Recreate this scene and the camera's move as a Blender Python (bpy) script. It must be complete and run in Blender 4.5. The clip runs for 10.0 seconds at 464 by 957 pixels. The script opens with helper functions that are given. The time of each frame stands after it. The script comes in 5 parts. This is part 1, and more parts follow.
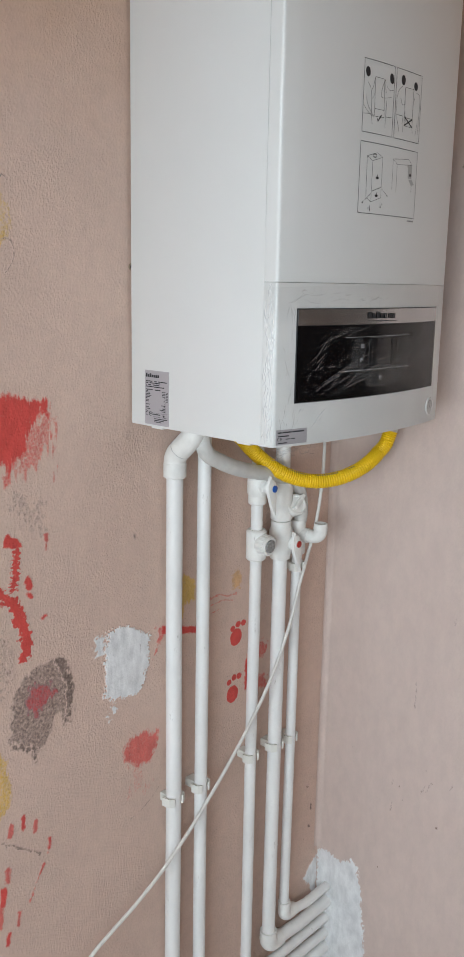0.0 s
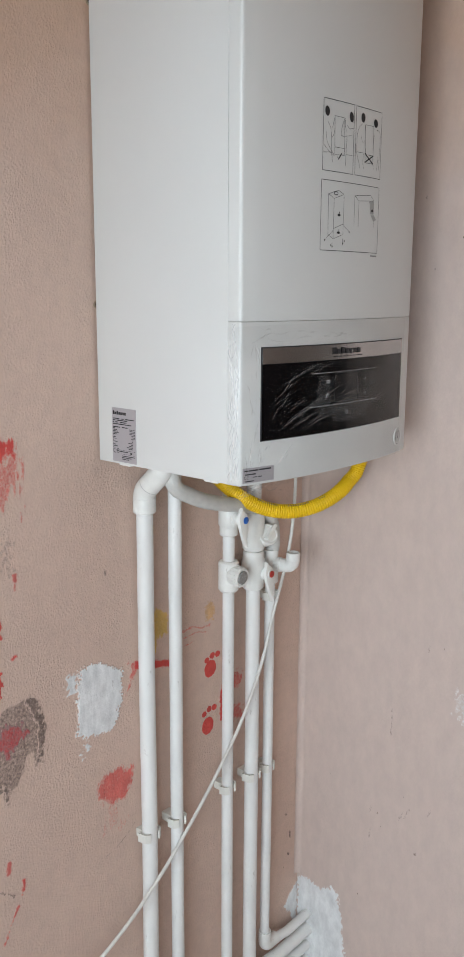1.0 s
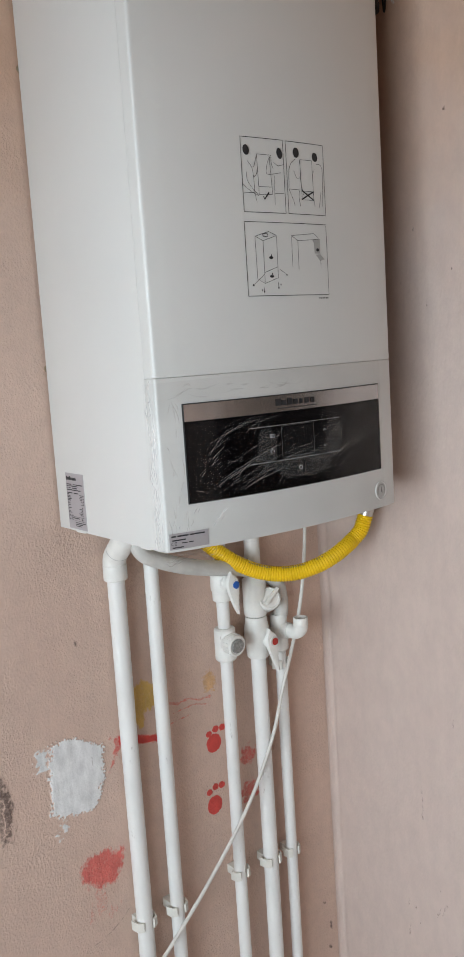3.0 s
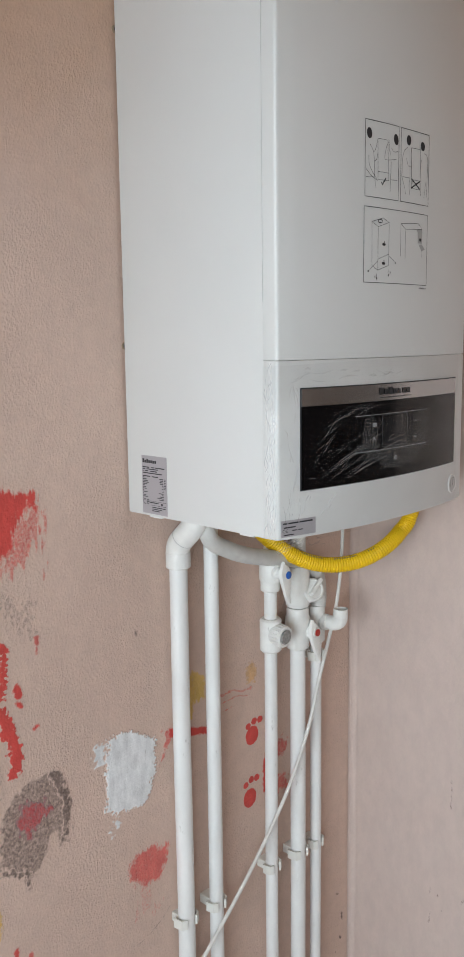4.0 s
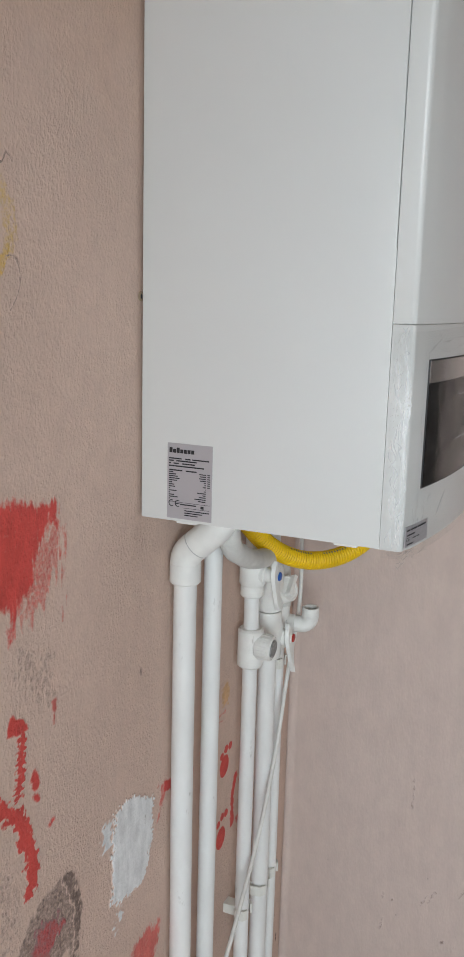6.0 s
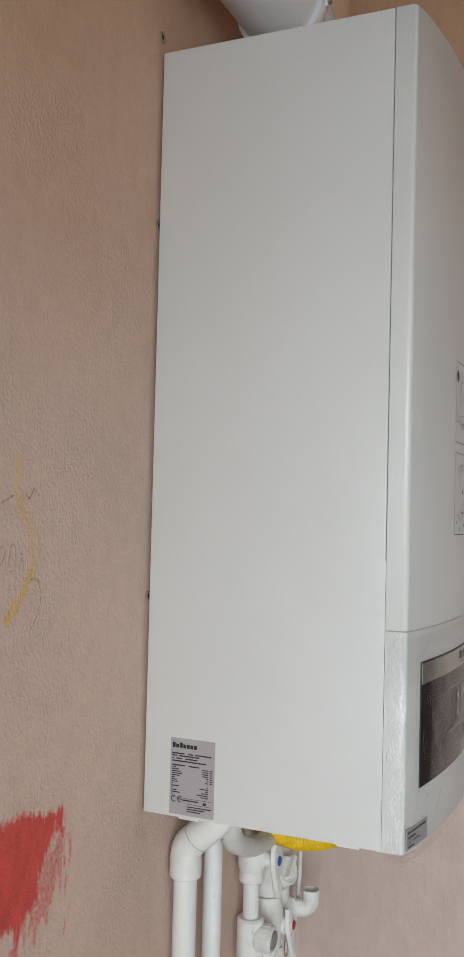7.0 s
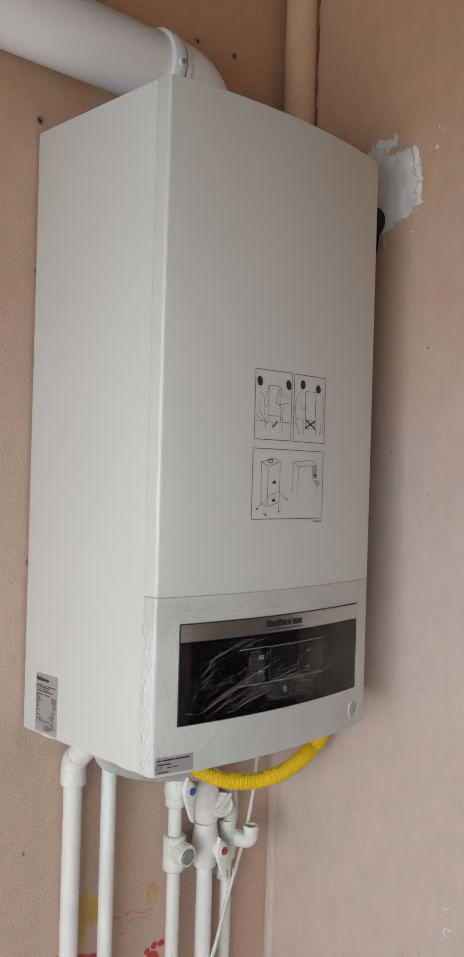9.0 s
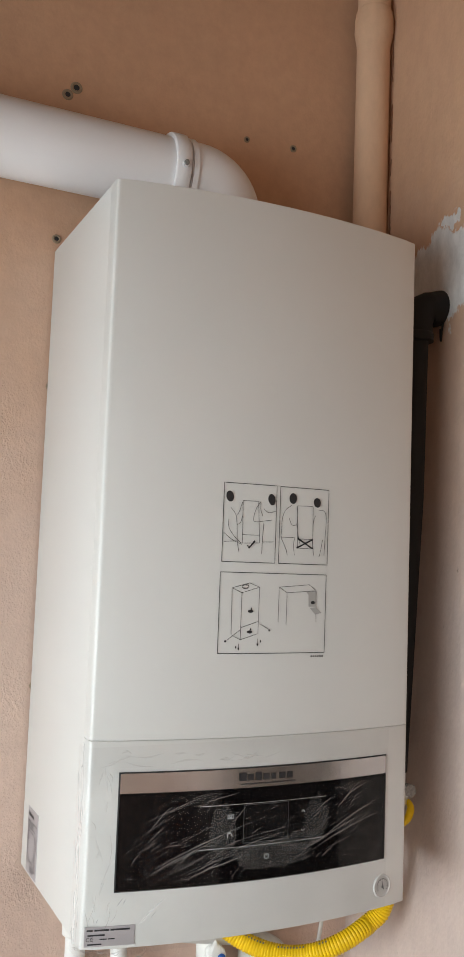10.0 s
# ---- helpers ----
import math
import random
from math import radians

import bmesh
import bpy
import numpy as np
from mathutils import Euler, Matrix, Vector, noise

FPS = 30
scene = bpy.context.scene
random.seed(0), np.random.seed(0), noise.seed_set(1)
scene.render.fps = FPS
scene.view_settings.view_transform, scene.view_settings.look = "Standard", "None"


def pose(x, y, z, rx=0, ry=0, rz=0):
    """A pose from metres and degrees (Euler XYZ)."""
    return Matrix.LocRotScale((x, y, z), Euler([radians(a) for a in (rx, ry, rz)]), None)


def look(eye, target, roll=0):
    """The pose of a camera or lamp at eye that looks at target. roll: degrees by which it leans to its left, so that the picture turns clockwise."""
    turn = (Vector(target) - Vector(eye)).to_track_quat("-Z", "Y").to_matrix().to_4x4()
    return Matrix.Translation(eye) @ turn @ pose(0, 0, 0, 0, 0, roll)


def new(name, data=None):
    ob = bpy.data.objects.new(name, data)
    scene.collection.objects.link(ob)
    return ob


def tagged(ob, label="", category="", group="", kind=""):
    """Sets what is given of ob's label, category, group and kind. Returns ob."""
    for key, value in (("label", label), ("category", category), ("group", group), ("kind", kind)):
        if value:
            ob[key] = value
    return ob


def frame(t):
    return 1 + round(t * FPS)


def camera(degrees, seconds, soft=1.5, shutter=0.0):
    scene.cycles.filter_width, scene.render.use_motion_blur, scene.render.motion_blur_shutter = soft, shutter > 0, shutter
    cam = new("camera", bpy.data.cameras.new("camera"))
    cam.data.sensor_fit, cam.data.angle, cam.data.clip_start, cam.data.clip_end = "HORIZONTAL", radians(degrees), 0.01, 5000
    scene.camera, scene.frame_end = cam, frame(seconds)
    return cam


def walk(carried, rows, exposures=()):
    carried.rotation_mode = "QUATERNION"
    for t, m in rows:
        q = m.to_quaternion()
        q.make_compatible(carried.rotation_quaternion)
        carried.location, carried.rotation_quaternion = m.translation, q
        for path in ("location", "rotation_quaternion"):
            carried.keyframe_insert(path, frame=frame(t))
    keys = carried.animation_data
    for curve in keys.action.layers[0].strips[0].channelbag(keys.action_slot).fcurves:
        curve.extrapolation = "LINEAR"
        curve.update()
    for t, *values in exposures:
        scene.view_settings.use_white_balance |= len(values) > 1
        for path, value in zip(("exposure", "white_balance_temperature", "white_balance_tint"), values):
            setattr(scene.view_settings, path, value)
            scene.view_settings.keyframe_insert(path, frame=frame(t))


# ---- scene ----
cam = camera(28.9, 10.0)
PATH = [
    (0, (1.018, -0.868, 1.511), (-0.312, 0.563, 1.083), 1.1),
    (0.5, (1.028, -0.87, 1.542), (-0.293, 0.572, 1.126), 0.3),
    (1, (1.025, -0.849, 1.548), (-0.278, 0.613, 1.141), 0.3),
    (1.5, (1.068, -0.778, 1.554), (-0.262, 0.663, 1.158), -0.6),
    (2, (1.166, -0.631, 1.552), (-0.29, 0.699, 1.22), -1.3),
    (2.5, (1.196, -0.551, 1.543), (-0.37, 0.663, 1.269), -4.0),
    (3, (1.171, -0.571, 1.54), (-0.405, 0.627, 1.255), -3.7),
    (3.2, (1.142, -0.604, 1.544), (-0.434, 0.593, 1.254), -3.1),
    (4.3, (0.894, -0.783, 1.526), (-0.452, 0.665, 1.219), -0.2),
    (4.5, (0.836, -0.755, 1.509), (-0.501, 0.701, 1.204), -0.1),
    (5, (0.61, -0.626, 1.483), (-0.639, 0.892, 1.113), -1.1),
    (5.2, (0.539, -0.613, 1.473), (-0.633, 0.936, 0.998), -1.9),
    (6.3, (0.453, -0.87, 1.575), (-0.246, 0.981, 1.283), 2.0),
    (6.5, (0.451, -0.883, 1.599), (-0.268, 0.978, 1.466), 1.8),
    (7, (0.46, -0.852, 1.622), (-0.323, 0.987, 1.693), 1.4),
    (7.5, (0.564, -0.732, 1.627), (-0.368, 1.034, 1.732), -1.7),
    (8, (0.73, -0.646, 1.61), (-0.511, 0.917, 1.732), -3.5),
    (8.5, (0.942, -0.707, 1.614), (-0.444, 0.734, 1.645), 0.5),
    (9, (1.082, -0.666, 1.654), (-0.347, 0.733, 1.65), 1.6),
    (9.5, (1.177, -0.434, 1.677), (-0.498, 0.651, 1.811), 2.6),
    (10, (1.205, -0.281, 1.704), (-0.598, 0.566, 1.884), 2.1),
]
walk(cam, [(t, look(eye, target, roll)) for t, eye, target, roll in PATH], [(0, -0.08, 6480, 10), (3.0, -0.03, 6560, 10), (4.5, -0.18, 6500, 10), (5.0, -0.34, 6500, 10), (6.5, -0.32, 6680, 10), (8.5, -0.36, 6850, 10), (10.0, 0.26, 6880, 10)])

# ---------------------------------------------------------------- light
world = bpy.data.worlds.new("sky")
scene.world = world
world.use_nodes = True
wn = world.node_tree.nodes
sky = wn.new("ShaderNodeTexSky")
sky.sky_type = "NISHITA"
sky.sun_disc = False
sky.sun_elevation, sky.sun_rotation = radians(42), radians(-60)
wn["Background"].inputs["Strength"].default_value = 0.12
world.node_tree.links.new(sky.outputs["Color"], wn["Background"].inputs["Color"])

sun_data = bpy.data.lights.new("sun", "SUN")
sun_data.energy, sun_data.angle, sun_data.color = 2.5, radians(0.6), (1.0, 0.95, 0.88)
sun = new("sun", sun_data)
sun.matrix_world = look((3, 6, 6), (0, 0, 0))

# daylight that comes in through the window opening
win_data = bpy.data.lights.new("window_daylight", "AREA")
win_data.shape, win_data.size, win_data.size_y = "RECTANGLE", 1.45, 1.10
win_data.energy, win_data.color = 34.5, (0.795, 0.905, 0.975)
win_data.spread = radians(136)
win_lamp = new("window_daylight", win_data)
win_lamp.matrix_world = look((1.28, -1.81, 1.31), (1.12, 0.0, 0.84))

# ---------------------------------------------------------------- material helpers


def material(name, base, rough=0.5, metal=0.0, spec=0.5):
    m = bpy.data.materials.new(name)
    m.use_nodes = True
    b = m.node_tree.nodes["Principled BSDF"]
    b.inputs["Base Color"].default_value = (*base, 1)
    b.inputs["Roughness"].default_value = rough
    b.inputs["Metallic"].default_value = metal
    b.inputs["Specular IOR Level"].default_value = spec
    return m


def node(m, kind, **values):
    n = m.node_tree.nodes.new(kind)
    for key, value in values.items():
        n.inputs[key].default_value = value
    return n


def link(m, a, out, b, inp):
    m.node_tree.links.new(a.outputs[out], b.inputs[inp])


def coords(m, scale=(1, 1, 1)):
    tex = m.node_tree.nodes.new("ShaderNodeTexCoord")
    mp = node(m, "ShaderNodeMapping", Scale=scale)
    link(m, tex, "Object", mp, "Vector")
    return mp


def ramp(m, stops):
    r = m.node_tree.nodes.new("ShaderNodeValToRGB")
    e = r.color_ramp.elements
    while len(e) < len(stops):
        e.new(0.5)
    for el, (p, c) in zip(e, stops):
        el.position, el.color = p, (*c, 1)
    return r


def varied(m, base, amount, scale, stretch=(1, 1, 1), detail=4.0, rough=None):
    """Base colour that wanders round base by amount, with an optional wander of the roughness."""
    mp = coords(m, stretch)
    nz = node(m, "ShaderNodeTexNoise", Scale=scale, Detail=detail)
    link(m, mp, "Vector", nz, "Vector")
    lo, hi = [c * (1 - amount) for c in base], [min(1, c * (1 + amount)) for c in base]
    r = ramp(m, [(0.3, lo), (0.7, hi)])
    link(m, nz, "Fac", r, "Fac")
    b = m.node_tree.nodes["Principled BSDF"]
    link(m, r, "Color", b, "Base Color")
    if rough:
        mr = node(m, "ShaderNodeMapRange", **{"To Min": rough[0], "To Max": rough[1]})
        link(m, nz, "Fac", mr, "Value")
        link(m, mr, "Result", b, "Roughness")
    return r


def bumpy(m, layers):
    """Layers of (noise scale, stretch, distance in metres, strength), one upon the other."""
    b = m.node_tree.nodes["Principled BSDF"]
    last = None
    for scale, stretch, dist, strength in layers:
        mp = coords(m, stretch)
        nz = node(m, "ShaderNodeTexNoise", Scale=scale, Detail=2.5, Roughness=0.45)
        link(m, mp, "Vector", nz, "Vector")
        bp = node(m, "ShaderNodeBump", Strength=strength, Distance=dist)
        link(m, nz, "Fac", bp, "Height")
        if last:
            link(m, last, "Normal", bp, "Normal")
        last = bp
    link(m, last, "Normal", b, "Normal")
    return m


def plaster(m):
    """Hand-trowelled sand plaster: broad lumps, slanting trowel strokes and scattered grains, rough in patches and smoother high up."""
    b = m.node_tree.nodes["Principled BSDF"]
    lumps = noise_fac(m, 15.0, (1, 1, 1), 3.0, 0.5)
    b1 = node(m, "ShaderNodeBump", Strength=0.34, Distance=0.0055)
    link(m, lumps, "Fac", b1, "Height")
    mp = coords(m, (1, 0.16, 1))
    mp.vector_type = "TEXTURE"
    mp.inputs["Scale"].default_value = (1, 4.5, 1)
    mp.inputs["Rotation"].default_value = (radians(38), 0, 0)
    strokes = node(m, "ShaderNodeTexNoise", Scale=85.0, Detail=3.0, Roughness=0.55, Distortion=0.6)
    link(m, mp, "Vector", strokes, "Vector")
    b2 = node(m, "ShaderNodeBump", Strength=0.20, Distance=0.0016)
    link(m, strokes, "Fac", b2, "Height")
    link(m, b1, "Normal", b2, "Normal")
    grains = noise_fac(m, 250.0, (1, 1, 0.85), 2.5, 0.55)
    peaks = node(m, "ShaderNodeMapRange", **{"From Min": 0.42, "From Max": 0.74})
    link(m, grains, "Fac", peaks, "Value")
    up = m.node_tree.nodes.new("ShaderNodeSeparateXYZ")
    link(m, coords(m), "Vector", up, "Vector")
    fade = node(m, "ShaderNodeMapRange", **{"From Min": 1.75, "From Max": 2.3, "To Min": 1.0, "To Max": 0.15})
    link(m, up, "Z", fade, "Value")
    patch = node(m, "ShaderNodeMapRange", **{"From Min": 0.36, "From Max": 0.66, "To Min": 0.25, "To Max": 1.0})
    link(m, noise_fac(m, 6.5, (1, 1, 1), 4.0, 0.6), "Fac", patch, "Value")
    amount = m.node_tree.nodes.new("ShaderNodeMath")
    amount.operation = "MULTIPLY"
    link(m, fade, "Result", amount, 0)
    link(m, patch, "Result", amount, 1)
    b3 = node(m, "ShaderNodeBump", Distance=0.0008)
    link(m, peaks, "Result", b3, "Height")
    link(m, amount, 0, b3, "Strength")
    link(m, b2, "Normal", b3, "Normal")
    link(m, b3, "Normal", b, "Normal")
    return m


def mixed(m, kind, a, b, fac):
    """A colour mix; a, b and fac are sockets or values."""
    n = m.node_tree.nodes.new("ShaderNodeMix")
    n.data_type, n.blend_type = "RGBA", kind
    for socket_, value in ((n.inputs[0], fac), (n.inputs[6], a), (n.inputs[7], b)):
        if isinstance(value, bpy.types.NodeSocket):
            m.node_tree.links.new(value, socket_)
        else:
            socket_.default_value = value
    return n.outputs[2]


def noise_fac(m, scale, stretch=(1, 1, 1), detail=5.0, rough=0.6):
    mp = coords(m, stretch)
    nz = node(m, "ShaderNodeTexNoise", Scale=scale, Detail=detail, Roughness=rough)
    link(m, mp, "Vector", nz, "Vector")
    return nz


def scuffed(m):
    """Small dark rub marks and dust on a pale plastic."""
    b = m.node_tree.nodes["Principled BSDF"]
    old_colour = b.inputs["Base Color"].links[0].from_socket
    fac = ramp(m, [(0.66, (0, 0, 0)), (0.74, (0.55, 0.55, 0.55))])
    link(m, noise_fac(m, 75.0, (1, 1, 0.3), 4.0, 0.7), "Fac", fac, "Fac")
    m.node_tree.links.new(mixed(m, "MIX", old_colour, (0.36, 0.33, 0.30, 1), fac.outputs["Color"]), b.inputs["Base Color"])


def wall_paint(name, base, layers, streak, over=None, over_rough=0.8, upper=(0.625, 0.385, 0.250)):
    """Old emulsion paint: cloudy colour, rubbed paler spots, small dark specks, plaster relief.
    base, upper: the dusty paint of the lower wall and a more orange one above, darkened for the dim light there.
    over: the colour of a second coat, laid as thickly as the mesh's attribute "coat" says."""
    m = material(name, base, 0.85, 0, 0.25)
    b = m.node_tree.nodes["Principled BSDF"]
    r = varied(m, (0.95, 0.95, 0.95), 0.05, 4.0, streak, 5.0)
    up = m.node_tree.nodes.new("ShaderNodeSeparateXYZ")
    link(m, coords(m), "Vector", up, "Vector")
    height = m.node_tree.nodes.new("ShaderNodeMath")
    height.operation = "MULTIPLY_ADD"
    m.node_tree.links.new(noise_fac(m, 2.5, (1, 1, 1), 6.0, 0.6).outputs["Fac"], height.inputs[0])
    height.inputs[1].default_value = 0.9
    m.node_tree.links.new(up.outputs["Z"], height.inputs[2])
    # blends to upper with height; its darker tone also stands for weak light there
    upper_mix = node(m, "ShaderNodeMapRange", **{"From Min": 2.12, "From Max": 2.72})
    link(m, height, "Value", upper_mix, "Value")
    paint = mixed(m, "MIX", (*base, 1), (*upper, 1), upper_mix.outputs["Result"])
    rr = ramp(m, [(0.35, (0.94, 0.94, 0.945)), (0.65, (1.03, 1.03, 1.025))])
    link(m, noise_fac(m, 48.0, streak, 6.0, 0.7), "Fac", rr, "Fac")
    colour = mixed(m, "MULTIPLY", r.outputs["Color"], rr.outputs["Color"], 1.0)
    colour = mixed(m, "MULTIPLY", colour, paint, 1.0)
    speck = node(m, "ShaderNodeTexVoronoi", Scale=38.0)
    link(m, coords(m, (1, 1, 0.6)), "Vector", speck, "Vector")
    sr = ramp(m, [(0.02, (1, 1, 1)), (0.06, (0, 0, 0))])
    gr = ramp(m, [(0.60, (0, 0, 0)), (0.66, (1, 1, 1))])
    link(m, speck, "Distance", sr, "Fac")
    link(m, noise_fac(m, 9.0, (1, 1, 0.6), 2.0), "Fac", gr, "Fac")
    both = m.node_tree.nodes.new("ShaderNodeMath")
    both.operation = "MULTIPLY"
    m.node_tree.links.new(sr.outputs["Color"], both.inputs[0])
    m.node_tree.links.new(gr.outputs["Color"], both.inputs[1])
    colour = mixed(m, "MIX", colour, (0.14, 0.10, 0.085, 1), both.outputs[0])
    if over:
        attr = m.node_tree.nodes.new("ShaderNodeAttribute")
        attr.attribute_name = "coat"
        grain = node(m, "ShaderNodeMapRange", **{"From Min": 0.3, "From Max": 0.7, "To Min": -0.20, "To Max": 0.20})
        link(m, noise_fac(m, 230.0), "Fac", grain, "Value")
        add = m.node_tree.nodes.new("ShaderNodeMath")
        add.operation = "ADD"
        m.node_tree.links.new(attr.outputs["Fac"], add.inputs[0])
        m.node_tree.links.new(grain.outputs["Result"], add.inputs[1])
        edge = node(m, "ShaderNodeMapRange", **{"From Min": 0.22, "From Max": 0.88})
        edge.interpolation_type = "SMOOTHSTEP"
        m.node_tree.links.new(add.outputs[0], edge.inputs["Value"])
        tone = ramp(m, [(0.3, [c * 0.82 for c in over]), (0.7, [min(1, c * 1.15) for c in over])])
        link(m, noise_fac(m, 55.0, (1, 1, 0.5)), "Fac", tone, "Fac")
        colour = mixed(m, "MIX", colour, tone.outputs["Color"], edge.outputs["Result"])
        b.inputs["Roughness"].default_value = over_rough
    m.node_tree.links.new(colour, b.inputs["Base Color"])
    return bumpy(m, layers) if layers else plaster(m)


PINK, DUSTY = (0.668, 0.494, 0.410), (0.622, 0.503, 0.450)
RELIEF_A = None  # trowelled plaster
RELIEF_B = [(10, (1, 1, 0.6), 0.003, 0.30), (110, (1, 1, 0.2), 0.0018, 0.40), (330, (1, 1, 0.35), 0.0013, 0.50)]
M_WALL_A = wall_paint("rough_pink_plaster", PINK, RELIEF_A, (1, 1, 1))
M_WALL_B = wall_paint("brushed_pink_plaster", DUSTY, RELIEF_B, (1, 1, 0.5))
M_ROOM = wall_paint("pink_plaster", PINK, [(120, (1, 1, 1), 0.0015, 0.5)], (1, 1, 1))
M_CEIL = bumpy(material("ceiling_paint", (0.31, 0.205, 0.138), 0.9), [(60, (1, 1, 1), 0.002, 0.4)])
M_FLOOR = bumpy(material("concrete_screed", (0.50, 0.39, 0.27), 0.8), [(25, (1, 1, 1), 0.004, 0.5), (200, (1, 1, 1), 0.001, 0.4)])
varied(M_FLOOR, (0.46, 0.44, 0.41), 0.2, 6.0)
M_GROUND = bumpy(material("earth", (0.16, 0.14, 0.11), 0.95), [(3, (1, 1, 1), 0.05, 0.6)])

M_ENAMEL = bumpy(material("white_enamel", (0.668, 0.688, 0.660), 0.42), [(9, (1, 1, 1), 0.0006, 0.12), (700, (1, 1, 1), 0.00005, 0.25)])
varied(M_ENAMEL, (0.695, 0.702, 0.685), 0.015, 7.0, rough=(0.30, 0.40))
M_FLUE = bumpy(material("white_flue_lacquer", (0.80, 0.80, 0.82), 0.28), [(14, (1, 1, 1), 0.001, 0.15)])
M_PPR = bumpy(material("white_pipe_plastic", (0.80, 0.80, 0.785), 0.38), [(160, (1, 1, 0.15), 0.0003, 0.25)])
varied(M_PPR, (0.79, 0.79, 0.775), 0.05, 34.0, (1, 1, 0.35), rough=(0.3, 0.5))
scuffed(M_PPR)
M_FITTING = bumpy(material("white_fitting_plastic", (0.80, 0.795, 0.765), 0.42), [(220, (1, 1, 1), 0.0003, 0.3)])
varied(M_FITTING, (0.79, 0.785, 0.755), 0.05, 60.0, rough=(0.34, 0.52))
scuffed(M_FITTING)
M_CLIP = material("ivory_clip_plastic", (0.74, 0.73, 0.68), 0.45)
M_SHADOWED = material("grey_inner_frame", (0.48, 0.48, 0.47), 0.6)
M_DARK = material("dark_gap", (0.03, 0.03, 0.032), 0.7)
M_BLACK_GLASS = material("black_glass", (0.004, 0.0035, 0.004), 0.07, 0, 0.22)
M_DISPLAY = material("display_glass", (0.006, 0.006, 0.007), 0.08, 0, 0.5)
M_SILVER = bumpy(material("brushed_aluminium", (0.60, 0.60, 0.60), 0.27, 1.0), [(40, (1, 1, 30), 0.0002, 0.35)])
M_STEEL = material("zinc_plated_steel", (0.62, 0.62, 0.60), 0.32, 1.0)
M_INK = material("black_print", (0.025, 0.025, 0.028), 0.55)
M_INK_GREY = material("grey_print", (0.16, 0.16, 0.16), 0.6)
M_WHITE_PRINT = material("white_print", (0.42, 0.42, 0.42), 0.5)
M_FAINT_PRINT = material("faint_grey_print", (0.045, 0.045, 0.047), 0.5)
M_FOIL = bumpy(material("silver_label_foil", (0.47, 0.45, 0.47), 0.42, 0.25), [(50, (1, 1, 1), 0.0004, 0.2)])
M_GREY_HOSE = material("grey_hose_plastic", (0.60, 0.595, 0.57), 0.42)
varied(M_GREY_HOSE, (0.60, 0.595, 0.57), 0.06, 60.0)
M_YELLOW = material("yellow_hose_sleeve", (0.78, 0.495, 0.008), 0.45, 0, 0.3)
varied(M_YELLOW, (0.78, 0.495, 0.008), 0.07, 40.0)
M_CABLE = material("white_cable_sheath", (0.72, 0.71, 0.67), 0.45)
varied(M_CABLE, (0.72, 0.71, 0.67), 0.08, 50.0)
M_BLUE = material("blue_plastic", (0.012, 0.10, 0.42), 0.3)
M_REDCAP = material("red_plastic", (0.42, 0.03, 0.02), 0.3)
M_GREYCAP = bumpy(material("scuffed_grey_plug", (0.30, 0.30, 0.29), 0.45, 0.3), [(320, (1, 1, 1), 0.0008, 0.7)])
varied(M_GREYCAP, (0.30, 0.30, 0.29), 0.35, 240.0)
M_GASPIPE = bumpy(material("black_painted_steel", (0.014, 0.012, 0.011), 0.6, 0, 0.2), [(90, (1, 1, 1), 0.0008, 0.4)])
M_PEACH = wall_paint("peach_painted_pipe", (0.715, 0.475, 0.32), [(60, (1, 1, 0.5), 0.0015, 0.5)], (1, 1, 0.5), upper=(0.715, 0.475, 0.32))
M_RUST = material("rusty_joint", (0.27, 0.12, 0.06), 0.85)
M_DIAL = material("grey_dial", (0.60, 0.60, 0.59), 0.35)
M_BEZEL = material("grey_bezel", (0.68, 0.68, 0.67), 0.3, 0.1)
M_ANCHOR = bumpy(material("dusty_wall_plug", (0.32, 0.245, 0.165), 0.85), [(400, (1, 1, 1), 0.001, 0.6)])
FILL = [(230, (1, 1, 0.05), 0.0010, 0.28), (200, (1, 0.05, 1), 0.0010, 0.45), (260, (1, 1, 1), 0.0012, 0.45)]
M_RED = wall_paint("red_paint", PINK, RELIEF_A, (1, 1, 1), (0.62, 0.080, 0.066), 0.6)
M_PALE_RED = wall_paint("thin_red_paint", PINK, RELIEF_A, (1, 1, 1), (0.63, 0.155, 0.13), 0.7)
M_SMUDGE = wall_paint("grey_brown_smudge", PINK, RELIEF_A, (1, 1, 1), (0.175, 0.124, 0.108))
M_SMEAR = wall_paint("red_paint_over_smudge", (0.33, 0.225, 0.215), RELIEF_A, (1, 1, 1), (0.50, 0.085, 0.085))
M_OCHRE = wall_paint("yellow_ochre_paint", PINK, RELIEF_A, (1, 1, 1), (0.64, 0.40, 0.08))
M_PALE_YELLOW = wall_paint("thin_yellow_paint", PINK, RELIEF_A, (1, 1, 1), (0.64, 0.43, 0.14))
M_ORANGE = wall_paint("thin_orange_paint", PINK, RELIEF_A, (1, 1, 1), (0.60, 0.37, 0.20))
M_PENCIL = wall_paint("pencil_scribble", PINK, RELIEF_A, (1, 1, 1), (0.24, 0.18, 0.16))
M_FILLER = wall_paint("white_filler", PINK, FILL, (1, 1, 1), (0.78, 0.785, 0.785))
M_FILLER_B = wall_paint("white_filler_on_brushed_wall", DUSTY, FILL, (1, 1, 0.5), (0.74, 0.745, 0.745))
